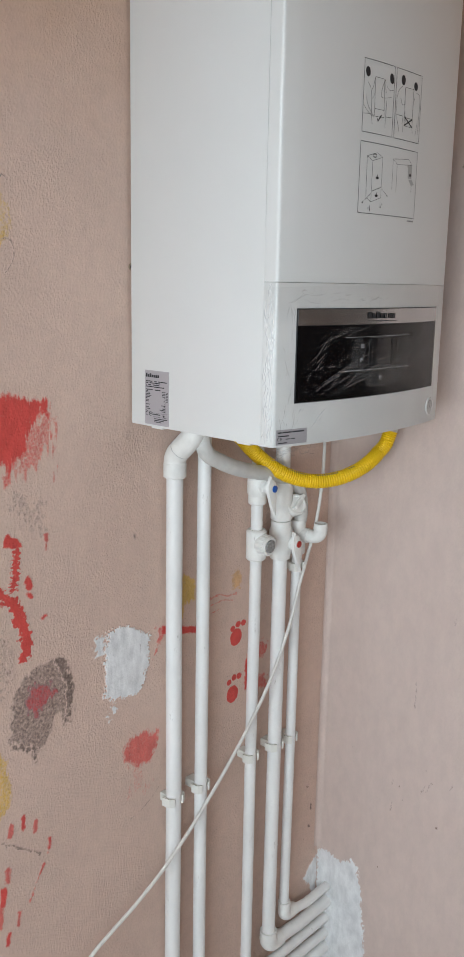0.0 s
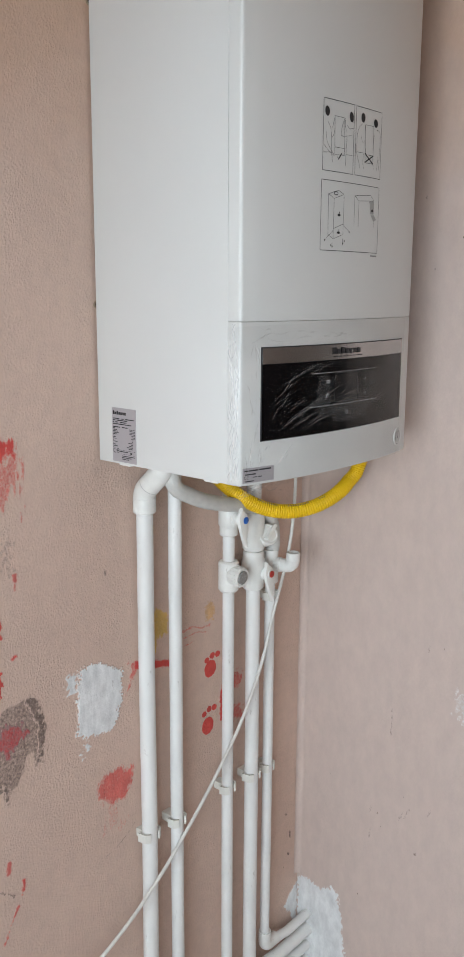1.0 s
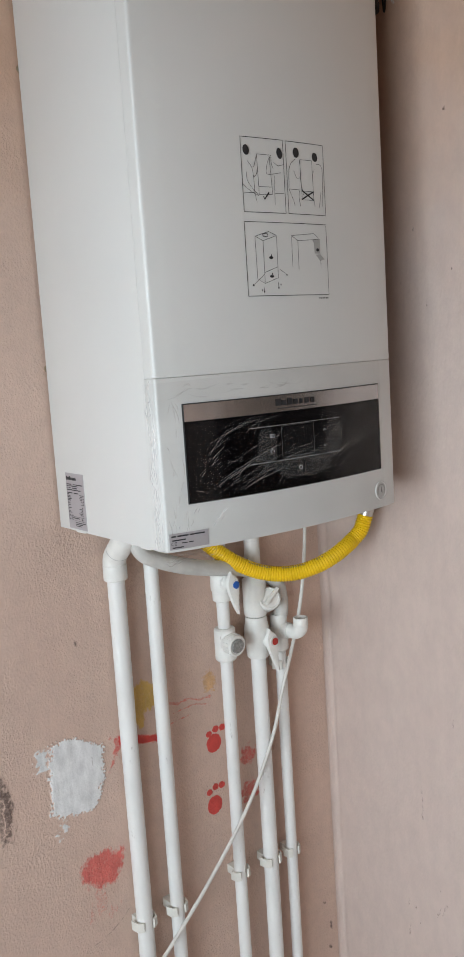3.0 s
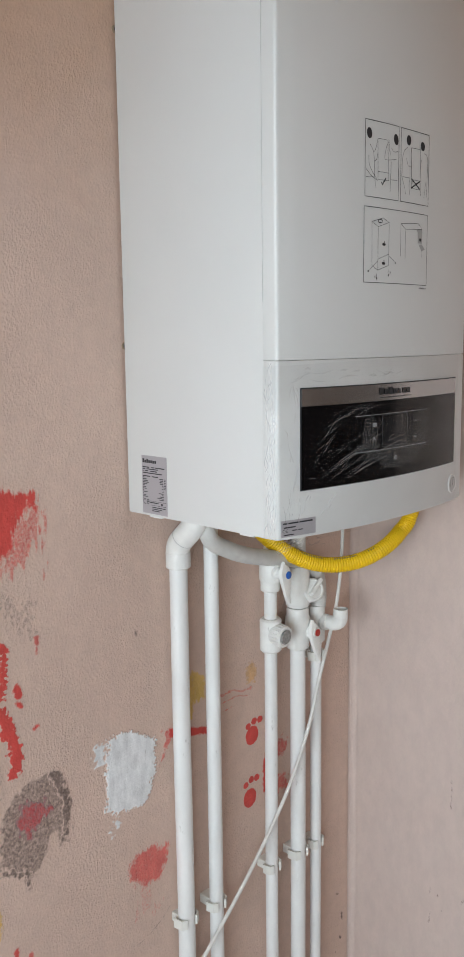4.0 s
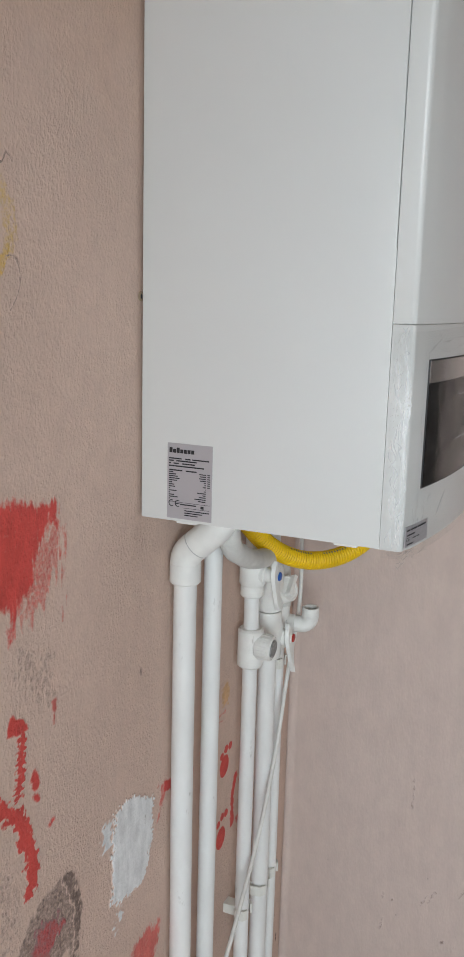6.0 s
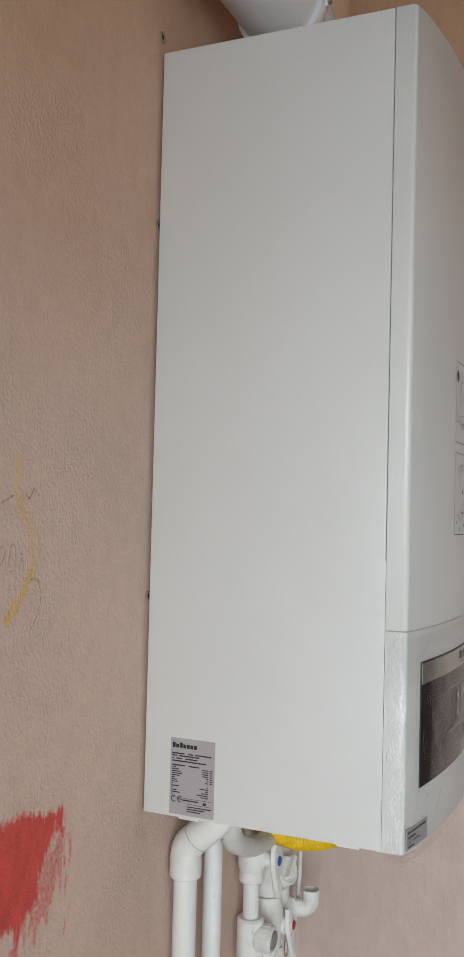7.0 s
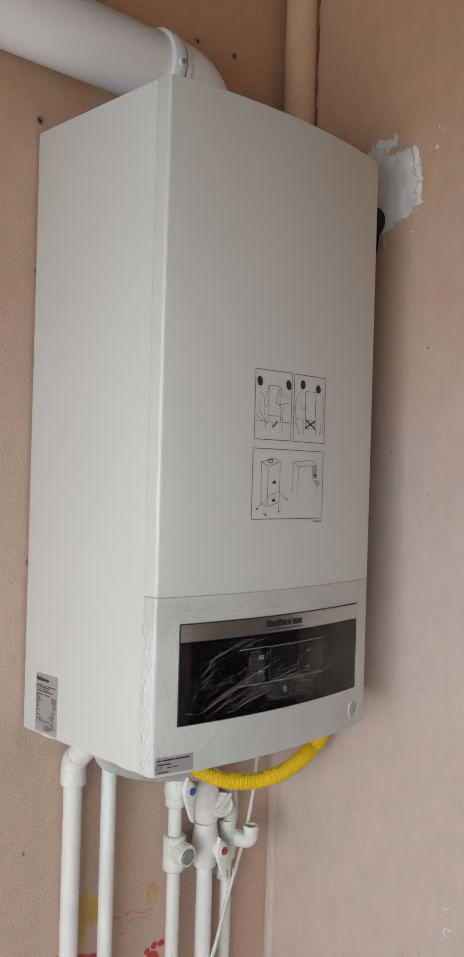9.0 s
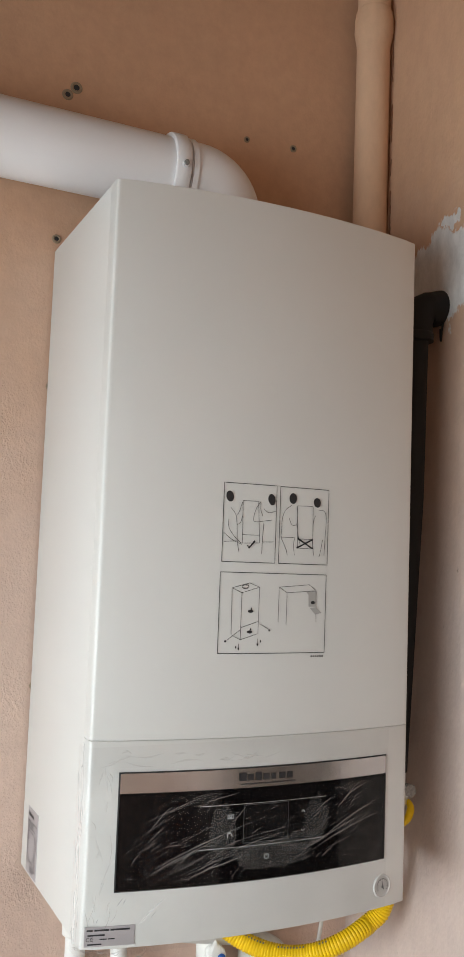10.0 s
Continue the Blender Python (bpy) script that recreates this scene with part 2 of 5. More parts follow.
M_CREAM_B = wall_paint("thin_cream_paint_on_brushed_wall", DUSTY, RELIEF_B, (1, 1, 0.5), (0.72, 0.72, 0.65))
M_BLEMISH_B = wall_paint("dark_blemish_on_brushed_wall", DUSTY, RELIEF_B, (1, 1, 0.5), (0.17, 0.11, 0.09))
M_DOOR = bumpy(material("dark_brown_door_wood", (0.075, 0.05, 0.036), 0.45), [(30, (12, 12, 0.6), 0.0006, 0.4)])
M_FRAME = material("white_window_frame", (0.8, 0.8, 0.8), 0.35)
M_GLASS = material("window_glass", (1, 1, 1), 0.0)
M_GLASS.node_tree.nodes["Principled BSDF"].inputs["Transmission Weight"].default_value = 1.0

# clear wrapping film: mostly see-through, with a crumpled gloss
M_FILM = bpy.data.materials.new("clear_film")
M_FILM.use_nodes = True
_n = M_FILM.node_tree.nodes
_n.remove(_n["Principled BSDF"])
film_clear = node(M_FILM, "ShaderNodeBsdfTransparent", Color=(0.97, 0.97, 0.97, 1))
film_gloss = node(M_FILM, "ShaderNodeBsdfGlossy", Color=(1, 1, 1, 1), Roughness=0.20)
film_mix = node(M_FILM, "ShaderNodeMixShader", Fac=0.013)
# grey patches in the tint stand for reflections of the darker room
film_dark_reflection = ramp(M_FILM, [(0.40, (0.975, 0.975, 0.975)), (0.62, (0.92, 0.92, 0.92))])
link(M_FILM, noise_fac(M_FILM, 13.0, (1, 1, 1.4), 6.0, 0.6), "Fac", film_dark_reflection, "Fac")
link(M_FILM, film_dark_reflection, "Color", film_clear, "Color")
film_map = coords(M_FILM, (1, 0.45, 2.4))
film_map.inputs["Rotation"].default_value = (radians(-27), 0, 0)
film_noise = node(M_FILM, "ShaderNodeTexNoise", Scale=30.0, Detail=1.0, Distortion=0.8)
film_bump = node(M_FILM, "ShaderNodeBump", Strength=0.28, Distance=0.004)
link(M_FILM, film_map, "Vector", film_noise, "Vector")
link(M_FILM, film_noise, "Fac", film_bump, "Height")
link(M_FILM, film_bump, "Normal", film_gloss, "Normal")
film_facing = node(M_FILM, "ShaderNodeLayerWeight", Blend=0.5)
link(M_FILM, film_bump, "Normal", film_facing, "Normal")
film_power = M_FILM.node_tree.nodes.new("ShaderNodeMath")
film_power.operation = "POWER"
link(M_FILM, film_facing, "Facing", film_power, 0)
film_power.inputs[1].default_value = 4.0
film_gain = M_FILM.node_tree.nodes.new("ShaderNodeMath")
film_gain.operation = "MULTIPLY_ADD"
link(M_FILM, film_power, 0, film_gain, 0)
film_gain.inputs[1].default_value = 0.30
film_gain.inputs[2].default_value = 0.004
link(M_FILM, film_gain, 0, film_mix, 0)
M_FILM.node_tree.links.new(film_clear.outputs[0], film_mix.inputs[1])
M_FILM.node_tree.links.new(film_gloss.outputs[0], film_mix.inputs[2])
M_FILM.node_tree.links.new(film_mix.outputs[0], _n["Material Output"].inputs["Surface"])
# creases of the film, where it turns milky; the pale tone also holds their reflections
M_CREASE = bpy.data.materials.new("milky_crease_and_gleam")
M_CREASE.use_nodes = True
_n = M_CREASE.node_tree.nodes
_cr = _n["Principled BSDF"]
_cr.inputs["Base Color"].default_value = (0.8, 0.8, 0.8, 1)
_cr.inputs["Roughness"].default_value = 0.3
_cr.inputs["Alpha"].default_value = 0.25

# milky gathered film, whitened further to hold its highlights in the colour
M_GATHER_GLINT = bpy.data.materials.new("gathered_film_with_glints")
M_GATHER_GLINT.use_nodes = True
_ga = M_GATHER_GLINT.node_tree.nodes["Principled BSDF"]
_ga.inputs["Base Color"].default_value = (0.86, 0.86, 0.87, 1)
_ga.inputs["Roughness"].default_value = 0.15
_ga.inputs["Alpha"].default_value = 0.5

M_FOLD = bpy.data.materials.new("greyish_film_fold")
M_FOLD.use_nodes = True
_fo = M_FOLD.node_tree.nodes["Principled BSDF"]
_fo.inputs["Base Color"].default_value = (0.45, 0.45, 0.45, 1)
_fo.inputs["Roughness"].default_value = 0.2
_fo.inputs["Alpha"].default_value = 0.08

# pale tint standing for the brighter reflection where the film sticks to the glass
M_FILM_SHEEN = bpy.data.materials.new("painted_film_sheen")
M_FILM_SHEEN.use_nodes = True
_hz = M_FILM_SHEEN.node_tree.nodes["Principled BSDF"]
_hz.inputs["Base Color"].default_value = (0.45, 0.44, 0.43, 1)
_hz.inputs["Roughness"].default_value = 0.5
_hz.inputs["Alpha"].default_value = 0.09

# ---------------------------------------------------------------- mesh helpers


def part(name, bm, mat, parent=None, label="", smooth=False):
    me = bpy.data.meshes.new(name)
    bmesh.ops.recalc_face_normals(bm, faces=bm.faces)
    if smooth:
        for f in bm.faces:
            f.smooth = True
    bm.to_mesh(me)
    bm.free()
    me.materials.append(mat)
    if smooth:
        me.set_sharp_from_angle(angle=radians(40))
    ob = new(name, me)
    if parent:
        ob.parent = parent
        ob.matrix_parent_inverse = Matrix.Translation(parent.matrix_world.translation).inverted() if parent.type == "EMPTY" else Matrix.Identity(4)
    if label:
        tagged(ob, label)
    return ob


def thing(name, at, label, category, group="", kind=""):
    ob = new(name)
    ob.empty_display_size = 0.05
    ob.matrix_world = Matrix.Translation(at)
    bpy.context.view_layer.update()
    return tagged(ob, label, category, group, kind)


def box(x0, x1, y0, y1, z0, z1, bevel=0.0, bm=None):
    own = bmesh.new()
    bmesh.ops.create_cube(own, size=1)
    for v in own.verts:
        v.co = ((x0 + x1) / 2 + v.co.x * (x1 - x0), (y0 + y1) / 2 + v.co.y * (y1 - y0), (z0 + z1) / 2 + v.co.z * (z1 - z0))
    if bevel:
        bmesh.ops.bevel(own, geom=own.edges[:], offset=bevel, segments=2, affect="EDGES", profile=0.6)
    return merge(bm, own) if bm else own


def merge(into, other):
    me = bpy.data.meshes.new("join")
    other.to_mesh(me)
    other.free()
    into.from_mesh(me)
    bpy.data.meshes.remove(me)
    return into


def sweep(path, radius, seg=20, caps=True):
    """A tube along path; radius is a number or one value a point."""
    pts = [Vector(p) for p in path]
    rad = radius if isinstance(radius, (list, tuple)) else [radius] * len(pts)
    bm = bmesh.new()
    rings, up = [], None
    for i, p in enumerate(pts):
        d = (pts[min(i + 1, len(pts) - 1)] - pts[max(i - 1, 0)])
        d = d.normalized() if d.length > 1e-9 else Vector((0, 0, 1))
        if up is None:
            up = d.orthogonal().normalized()
        up = (up - d * up.dot(d)).normalized()
        side = d.cross(up)
        rings.append([bm.verts.new(p + rad[i] * (math.cos(a) * up + math.sin(a) * side)) for a in (2 * math.pi * k / seg for k in range(seg))])
    for a, b in zip(rings, rings[1:]):
        for k in range(seg):
            bm.faces.new((a[k], a[(k + 1) % seg], b[(k + 1) % seg], b[k]))
    if caps:
        bm.faces.new(rings[0][::-1])
        bm.faces.new(rings[-1])
    return bm


def turned(profile, origin, axis, seg=28):
    """A solid of revolution: profile of (distance along the axis, radius)."""
    o, d = Vector(origin), Vector(axis).normalized()
    return sweep_fixed([o + d * h for h, _ in profile], [r for _, r in profile], d, seg)


def sweep_fixed(pts, rad, d, seg):
    bm = bmesh.new()
    up = d.orthogonal().normalized()
    side = d.cross(up)
    rings = [[bm.verts.new(p + max(r, 1e-5) * (math.cos(a) * up + math.sin(a) * side)) for a in (2 * math.pi * k / seg for k in range(seg))] for p, r in zip(pts, rad)]
    for a, b in zip(rings, rings[1:]):
        for k in range(seg):
            bm.faces.new((a[k], a[(k + 1) % seg], b[(k + 1) % seg], b[k]))
    bm.faces.new(rings[0][::-1])
    bm.faces.new(rings[-1])
    return bm


def curve_points(ctrl, n):
    """n points on a smooth curve through ctrl (Catmull-Rom)."""
    c = [Vector(p) for p in ctrl]
    c = [2 * c[0] - c[1], *c, 2 * c[-1] - c[-2]]
    out = []
    for i in range(n):
        s = i / (n - 1) * (len(c) - 3)
        k = min(int(s), len(c) - 4)
        u = s - k
        a, b, d, e = c[k : k + 4]
        out.append(0.5 * ((2 * b) + (d - a) * u + (2 * a - 5 * b + 4 * d - e) * u * u + (3 * b - a - 3 * d + e) * u**3))
    return out


def bezier(p, s0, s1, n):
    p = [Vector(q) for q in p]
    out = []
    for i in range(n):
        s = s0 + (s1 - s0) * i / (n - 1)
        out.append((1 - s) ** 3 * p[0] + 3 * (1 - s) ** 2 * s * p[1] + 3 * (1 - s) * s * s * p[2] + s**3 * p[3])
    return out


def even(points, step):
    """Points at even steps along a line of points."""
    out, left = [points[0]], step
    for a, b in zip(points, points[1:]):
        d = (b - a).length
        while d >= left:
            a = a + (b - a).normalized() * left
            out.append(a)
            d -= left
            left = step
        left -= d
    return out


def arc(corner, a, b, r, n=8):
    """Points of a bend of radius r that rounds the corner between the ways to a and b."""
    c, a, b = Vector(corner), (Vector(a) - Vector(corner)).normalized(), (Vector(b) - Vector(corner)).normalized()
    half = a.angle(b) / 2
    t = r / math.tan(half)
    centre = c + (a + b).normalized() * (r / math.sin(half))
    p0, p1 = c + a * t - centre, c + b * t - centre
    full = p0.angle(p1)
    return [centre + (math.sin((1 - i / n) * full) * p0 + math.sin(i / n * full) * p1) / math.sin(full) for i in range(n + 1)]


# ---------------------------------------------------------------- the room
XE, YS, YN, ZC = 2.3, -1.75, 0.515, 2.75


def slab(name, dims, mat, label, category="wall"):
    return tagged(part(name, box(*dims), mat), label, category, kind="structure")


slab("wall_west", (-0.2, 0, YS - 0.2, YN + 0.2, 0, ZC), M_WALL_A, "rough plastered wall in faded dusty pink paint")
dx0, dx1, dz1 = 0.53, 1.45, 2.05
bm = box(0, dx0, YN, YN + 0.2, 0, ZC)
box(dx1, XE + 0.2, YN, YN + 0.2, 0, ZC, bm=bm)
box(dx0, dx1, YN, YN + 0.2, dz1, ZC, bm=bm)
tagged(part("wall_north", bm, M_WALL_B), "brush-streaked plaster wall in faded dusty pink paint", "wall", kind="structure")
# hand-rounded inner corner between the two plastered walls
bm = bmesh.new()
cove = [(0.0005 + 0.012 * (1 - math.cos(a)), YN - 0.0005 - 0.012 * (1 - math.sin(a))) for a in (math.pi / 2 * k / 8 for k in range(9))]
cols = [[bm.verts.new((x + 0.0004, y - 0.0004, z)) for z in (0.345, 1.0, 1.6, ZC)] for x, y in cove]
for a, b in zip(cols, cols[1:]):
    for k in range(3):
        bm.faces.new((a[k], b[k], b[k + 1], a[k + 1]))
tagged(part("trim", bm, M_WALL_B, smooth=True), "rounded plaster corner in faded dusty pink", "wall corner", kind="structure")
# closed door further along that wall, which the glass and the silver strip mirror
door = thing("door_1", ((dx0 + dx1) / 2, YN + 0.1, 0), "closed dark brown wooden door in a plain frame", "door", kind="structure")
bm = box(dx0 + 0.001, dx0 + 0.05, YN + 0.02, YN + 0.14, 0.001, dz1 - 0.002, 0.003)
box(dx1 - 0.05, dx1 - 0.001, YN + 0.02, YN + 0.14, 0.001, dz1 - 0.002, 0.003, bm)
box(dx0 + 0.05, dx1 - 0.05, YN + 0.02, YN + 0.14, dz1 - 0.052, dz1 - 0.002, 0.003, bm)
part("door_frame", bm, M_DOOR, door)
part("door_leaf", box(dx0 + 0.052, dx1 - 0.052, YN + 0.06, YN + 0.10, 0.006, dz1 - 0.055, 0.003), M_DOOR, door)
slab("wall_east", (XE, XE + 0.2, YS - 0.2, YN, 0, ZC), M_ROOM, "plain pink plastered wall across the room")
slab("floor", (-0.2, XE + 0.2, YS - 0.2, YN + 0.2, -0.15, 0), M_FLOOR, "bare grey concrete screed floor", "floor")
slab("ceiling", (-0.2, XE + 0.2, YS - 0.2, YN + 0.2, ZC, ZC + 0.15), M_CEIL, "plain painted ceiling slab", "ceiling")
# south wall round the window opening, which is 1.5 m wide
wx0, wx1, wz0, wz1 = 0.53, 2.03, 0.76, 2.0
bm = box(0, wx0, YS - 0.2, YS, 0, ZC)
box(wx1, XE, YS - 0.2, YS, 0, ZC, bm=bm)
box(wx0, wx1, YS - 0.2, YS, 0, wz0, bm=bm)
box(wx0, wx1, YS - 0.2, YS, wz1, ZC, bm=bm)
tagged(part("wall_south", bm, M_ROOM), "pink plastered wall with a wide window opening", "wall", kind="structure")
window = thing("window_1", (1.28, YS - 0.15, wz0), "white framed window that lets in daylight", "window", kind="structure")
bm = box(wx0, wx1, YS - 0.18, YS - 0.12, wz0, wz0 + 0.06, 0.004)
box(wx0, wx1, YS - 0.18, YS - 0.12, wz1 - 0.06, wz1, 0.004, bm)
for x in (wx0, (wx0 + wx1) / 2 - 0.03, wx1 - 0.06):
    box(x, x + 0.06, YS - 0.18, YS - 0.12, wz0 + 0.06, wz1 - 0.06, 0.004, bm)
part("window_frame", bm, M_FRAME, window)
for x0, x1 in ((wx0 + 0.06, 1.25), (1.31, wx1 - 0.06)):
    pane = part("pane", box(x0, x1, YS - 0.152, YS - 0.148, wz0 + 0.06, wz1 - 0.06), M_GLASS, window)
    pane.visible_shadow = False
tagged(part("ground", box(-60, 60, -60, 60, -0.5, -0.2), M_GROUND), "bare earth outside the building", "ground", kind="structure")

# ---------------------------------------------------------------- the boiler
BX0, BY0, BY1, BZ0, BZ1 = 0.004, 0.001, 0.404, 1.302, 2.118
SEAM_X, SEAM_Z, YM, HALF = 0.2595, 1.511, 0.2025, 0.2015


def front(y):
    """How far the bowed front stands from the wall."""
    return 0.3035 - 0.0225 * ((y - YM) / HALF) ** 2


def cover_outline(x_back, inset=0.0):
    """Plan outline of a front cover: side return, rounded corner, bowed front, and back."""
    y0, y1, r = BY0 + inset, BY1 - inset, 0.006
    pts = [(x_back, y0)]
    xc = front(BY0) - inset
    for k in range(5):
        a = math.pi / 2 * k / 4
        pts.append((xc - r + r * math.sin(a), y0 + r - r * math.cos(a)))
    n = 30
    for k in range(1, n):
        y = y0 + r + (y1 - y0 - 2 * r) * k / n
        pts.append((front(y) - inset, y))
    for k in range(5):
        a = math.pi / 2 * k / 4
        pts.append((xc - r + r * math.cos(a), y1 - r + r * math.sin(a)))
    pts.append((x_back, y1))
    return pts


def cover(x_back, z0, z1, edge=0.0022):
    bm = bmesh.new()
    rings = []
    for z, inset in ((z0, edge), (z0 + edge * 0.4, edge * 0.4), (z0 + edge, 0), (z1 - edge, 0), (z1 - edge * 0.4, edge * 0.4), (z1, edge)):
        rings.append([bm.verts.new((x, y, z)) for x, y in cover_outline(x_back, inset)])
    n = len(rings[0])
    for a, b in zip(rings, rings[1:]):
        for k in range(n):
            bm.faces.new((a[k], a[(k + 1) % n], b[(k + 1) % n], b[k]))
    bm.faces.new(rings[0][::-1])
    bm.faces.new(rings[-1])
    return bm


boiler = thing("wall_boiler", (0.0, 0.2, BZ0), "white enamelled wall-hung gas boiler with a bowed front, film still on", "boiler")
# casing: sides, top and back round a recessed floor plate
bm = box(BX0, SEAM_X - 0.0009, BY0, BY1, BZ0, BZ1, 0.0022)
low = [f for f in bm.faces if f.normal.z < -0.9 and f.calc_area() > 0.05]
inner = bmesh.ops.inset_region(bm, faces=low, thickness=0.0012)
bmesh.ops.translate(bm, vec=(0, 0, 0.012), verts=list({v for f in low for v in f.verts}))
part("casing", bm, M_ENAMEL, boiler, smooth=True)
part("side_flange", box(SEAM_X - 0.005, SEAM_X - 0.0006, BY0 + 0.0004, BY1 - 0.0004, BZ0, SEAM_Z + 0.066, 0.0004), M_ENAMEL, boiler)
part("inner_frame", box(SEAM_X - 0.01, SEAM_X + 0.004, BY0 + 0.004, BY1 - 0.004, BZ0 + 0.015, BZ1 - 0.004), M_SHADOWED, boiler, "frame behind the front covers")
part("mounting_rail", box(0.0005, BX0 + 0.002, BY0 + 0.03, BY1 - 0.03, BZ1 - 0.14, BZ1 - 0.10), M_STEEL, boiler)
part("spacer", box(0.0005, BX0 + 0.002, BY0 + 0.03, BY1 - 0.03, BZ0 + 0.05, BZ0 + 0.08), M_STEEL, boiler)
part("upper_cover", cover(SEAM_X, SEAM_Z + 0.0002, BZ1, 0.0007), M_ENAMEL, boiler, smooth=True)
lower_cover = part("lower_cover", cover(SEAM_X, BZ0, SEAM_Z - 0.0002, 0.0006), M_ENAMEL, boiler, smooth=True)
for xa, ya in ((0.055, BY0 + 0.012), (0.225, BY0 + 0.012), (0.225, BY1 - 0.012), (0.055, BY1 - 0.012)):
    part("bottom_catch", box(xa - 0.012, xa + 0.012, ya - 0.008, ya + 0.008, BZ0 - 0.0032, BZ0 + 0.014, 0.002), M_FITTING, boiler)


def slab_on_front(y0, y1, z0, z1, off, thick=0.0015, n=24):
    """A plate that follows the bowed front."""
    bm = bmesh.new()
    cols = []
    for k in range(n + 1):
        y = y0 + (y1 - y0) * k / n
        cols.append([bm.verts.new((front(y) + o, y, z)) for o, z in ((off, z0), (off, z1), (off - thick, z1), (off - thick, z0))])
    for a, b in zip(cols, cols[1:]):
        for k in range(4):
            bm.faces.new((a[k], a[(k + 1) % 4], b[(k + 1) % 4], b[k]))
    bm.faces.new(cols[0])
    bm.faces.new(cols[-1][::-1])
    return bm


def on_front(y, z, off):
    return Vector((front(y) + off, y, z))


def on_side(x, z, off):
    return Vector((x, BY0 - off, z))


def ribbon(bm, line, width, place, off, step=0.004, taper=False):
    """A thin printed line along points of a face; place maps the face's two coordinates to the world."""
    pts = []
    for a, b in zip(line, line[1:]):
        n = max(1, int(math.dist(a, b) / step))
        pts += [(a[0] + (b[0] - a[0]) * k / n, a[1] + (b[1] - a[1]) * k / n) for k in range(n)]
    pts.append(line[-1])
    rows = []
    for i, p in enumerate(pts):
        a, b = pts[max(i - 1, 0)], pts[min(i + 1, len(pts) - 1)]
        d = math.dist(a, b) or 1
        w = width / 2 * (max(0.15, math.sin(math.pi * i / (len(pts) - 1))) if taper else 1)
        nx, nz = -(b[1] - a[1]) / d * w, (b[0] - a[0]) / d * w
        rows.append((bm.verts.new(place(p[0] + nx, p[1] + nz, off)), bm.verts.new(place(p[0] - nx, p[1] - nz, off))))
    for a, b in zip(rows, rows[1:]):
        bm.faces.new((a[0], a[1], b[1], b[0]))


def filled(bm, outline, place, off):
    mid = (sum(p[0] for p in outline) / len(outline), sum(p[1] for p in outline) / len(outline))
    c = bm.verts.new(place(*mid, off))
    vs = [bm.verts.new(place(*p, off)) for p in outline]
    for a, b in zip(vs, vs[1:] + vs[:1]):
        bm.faces.new((c, a, b))


def oval(cy, cz, ry, rz, n=16, turn=0.0):
    c, s = math.cos(turn), math.sin(turn)
    return [(cy + ry * math.cos(a) * c - rz * math.sin(a) * s, cz + ry * math.cos(a) * s + rz * math.sin(a) * c) for a in (2 * math.pi * k / n for k in range(n))]


def rect(y0, y1, z0, z1):
    return [(y0, z0), (y1, z0), (y1, z1), (y0, z1)]


# control panel
PY0, PY1, PZ0, PZ1, STRIP = 0.0325, 0.3665, 1.3580, 1.4790, 1.4575
control = part("control_panel", slab_on_front(PY0, PY1, PZ0, PZ1, 0.0012), M_DARK, boiler, "black glass control panel under a silver strip")
part("glass_panel", slab_on_front(PY0 + 0.0012, PY1 - 0.0012, PZ0 + 0.0012, STRIP - 0.0004, 0.0017, 0.001), M_BLACK_GLASS, control, "glossy black glass")
part("silver_strip", slab_on_front(PY0 + 0.0012, PY1 - 0.0012, STRIP, PZ1 - 0.0012, 0.0020, 0.001), M_SILVER, control, "brushed silver strip")
part("display", slab_on_front(0.173, 0.224, 1.4005, 1.4375, 0.0020, 0.0006, 6), M_DISPLAY, control)
bm = bmesh.new()
ribbon(bm, [(0.171, 1.399), (0.226, 1.399), (0.226, 1.439), (0.171, 1.439), (0.171, 1.399)], 0.0007, on_front, 0.0021)
part("display_frame", bm, M_FAINT_PRINT, control)
for z in (1.4405, 1.3955):
    bm = bmesh.new()
    ribbon(bm, [(0.120, z), (0.275, z)], 0.00045, on_front, 0.0021)
    part("marking_line", bm, M_WHITE_PRINT, control, "thin white printed line")


def button(cy, cz, icon):
    b = part("button", slab_on_front(cy - 0.006, cy + 0.006, cz - 0.0065, cz + 0.0065, 0.0024, 0.001, 3), M_DISPLAY, control)
    bm = bmesh.new()
    for line in icon:
        ribbon(bm, [(cy + a * 0.001, cz + c * 0.001) for a, c in line], 0.0008, on_front, 0.0028, 0.0015)
    part("button_mark", bm, M_WHITE_PRINT, b)


ring = [(2.6 * math.cos(a), 2.6 * math.sin(a)) for a in (2 * math.pi * k / 12 for k in range(13))]
button(0.155, 1.428, [[(-3, -2), (-3, 2.5)], [(-1, -2), (-1, 2.5)], [(1, -2), (1, 2.5)], [(3, -2), (3, 2.5)], [(-3.6, 2), (3.6, 2)], [(-3.6, -1.6), (3.6, -1.6)]])
button(0.155, 1.409, [[(-3, 1.5), (1, 1.5), (2.2, 0.4), (2.2, -1)], [(-1, 1.5), (-1, 3)], [(-2.5, 3), (0.5, 3)], [(-3, 1.5), (-3, -2.5)]])
button(0.245, 1.427, [[(-2.2, -1), (0, 1.3), (2.2, -1)]])
button(0.245, 1.4065, [[(-2.2, 1), (0, -1.3), (2.2, 1)]])
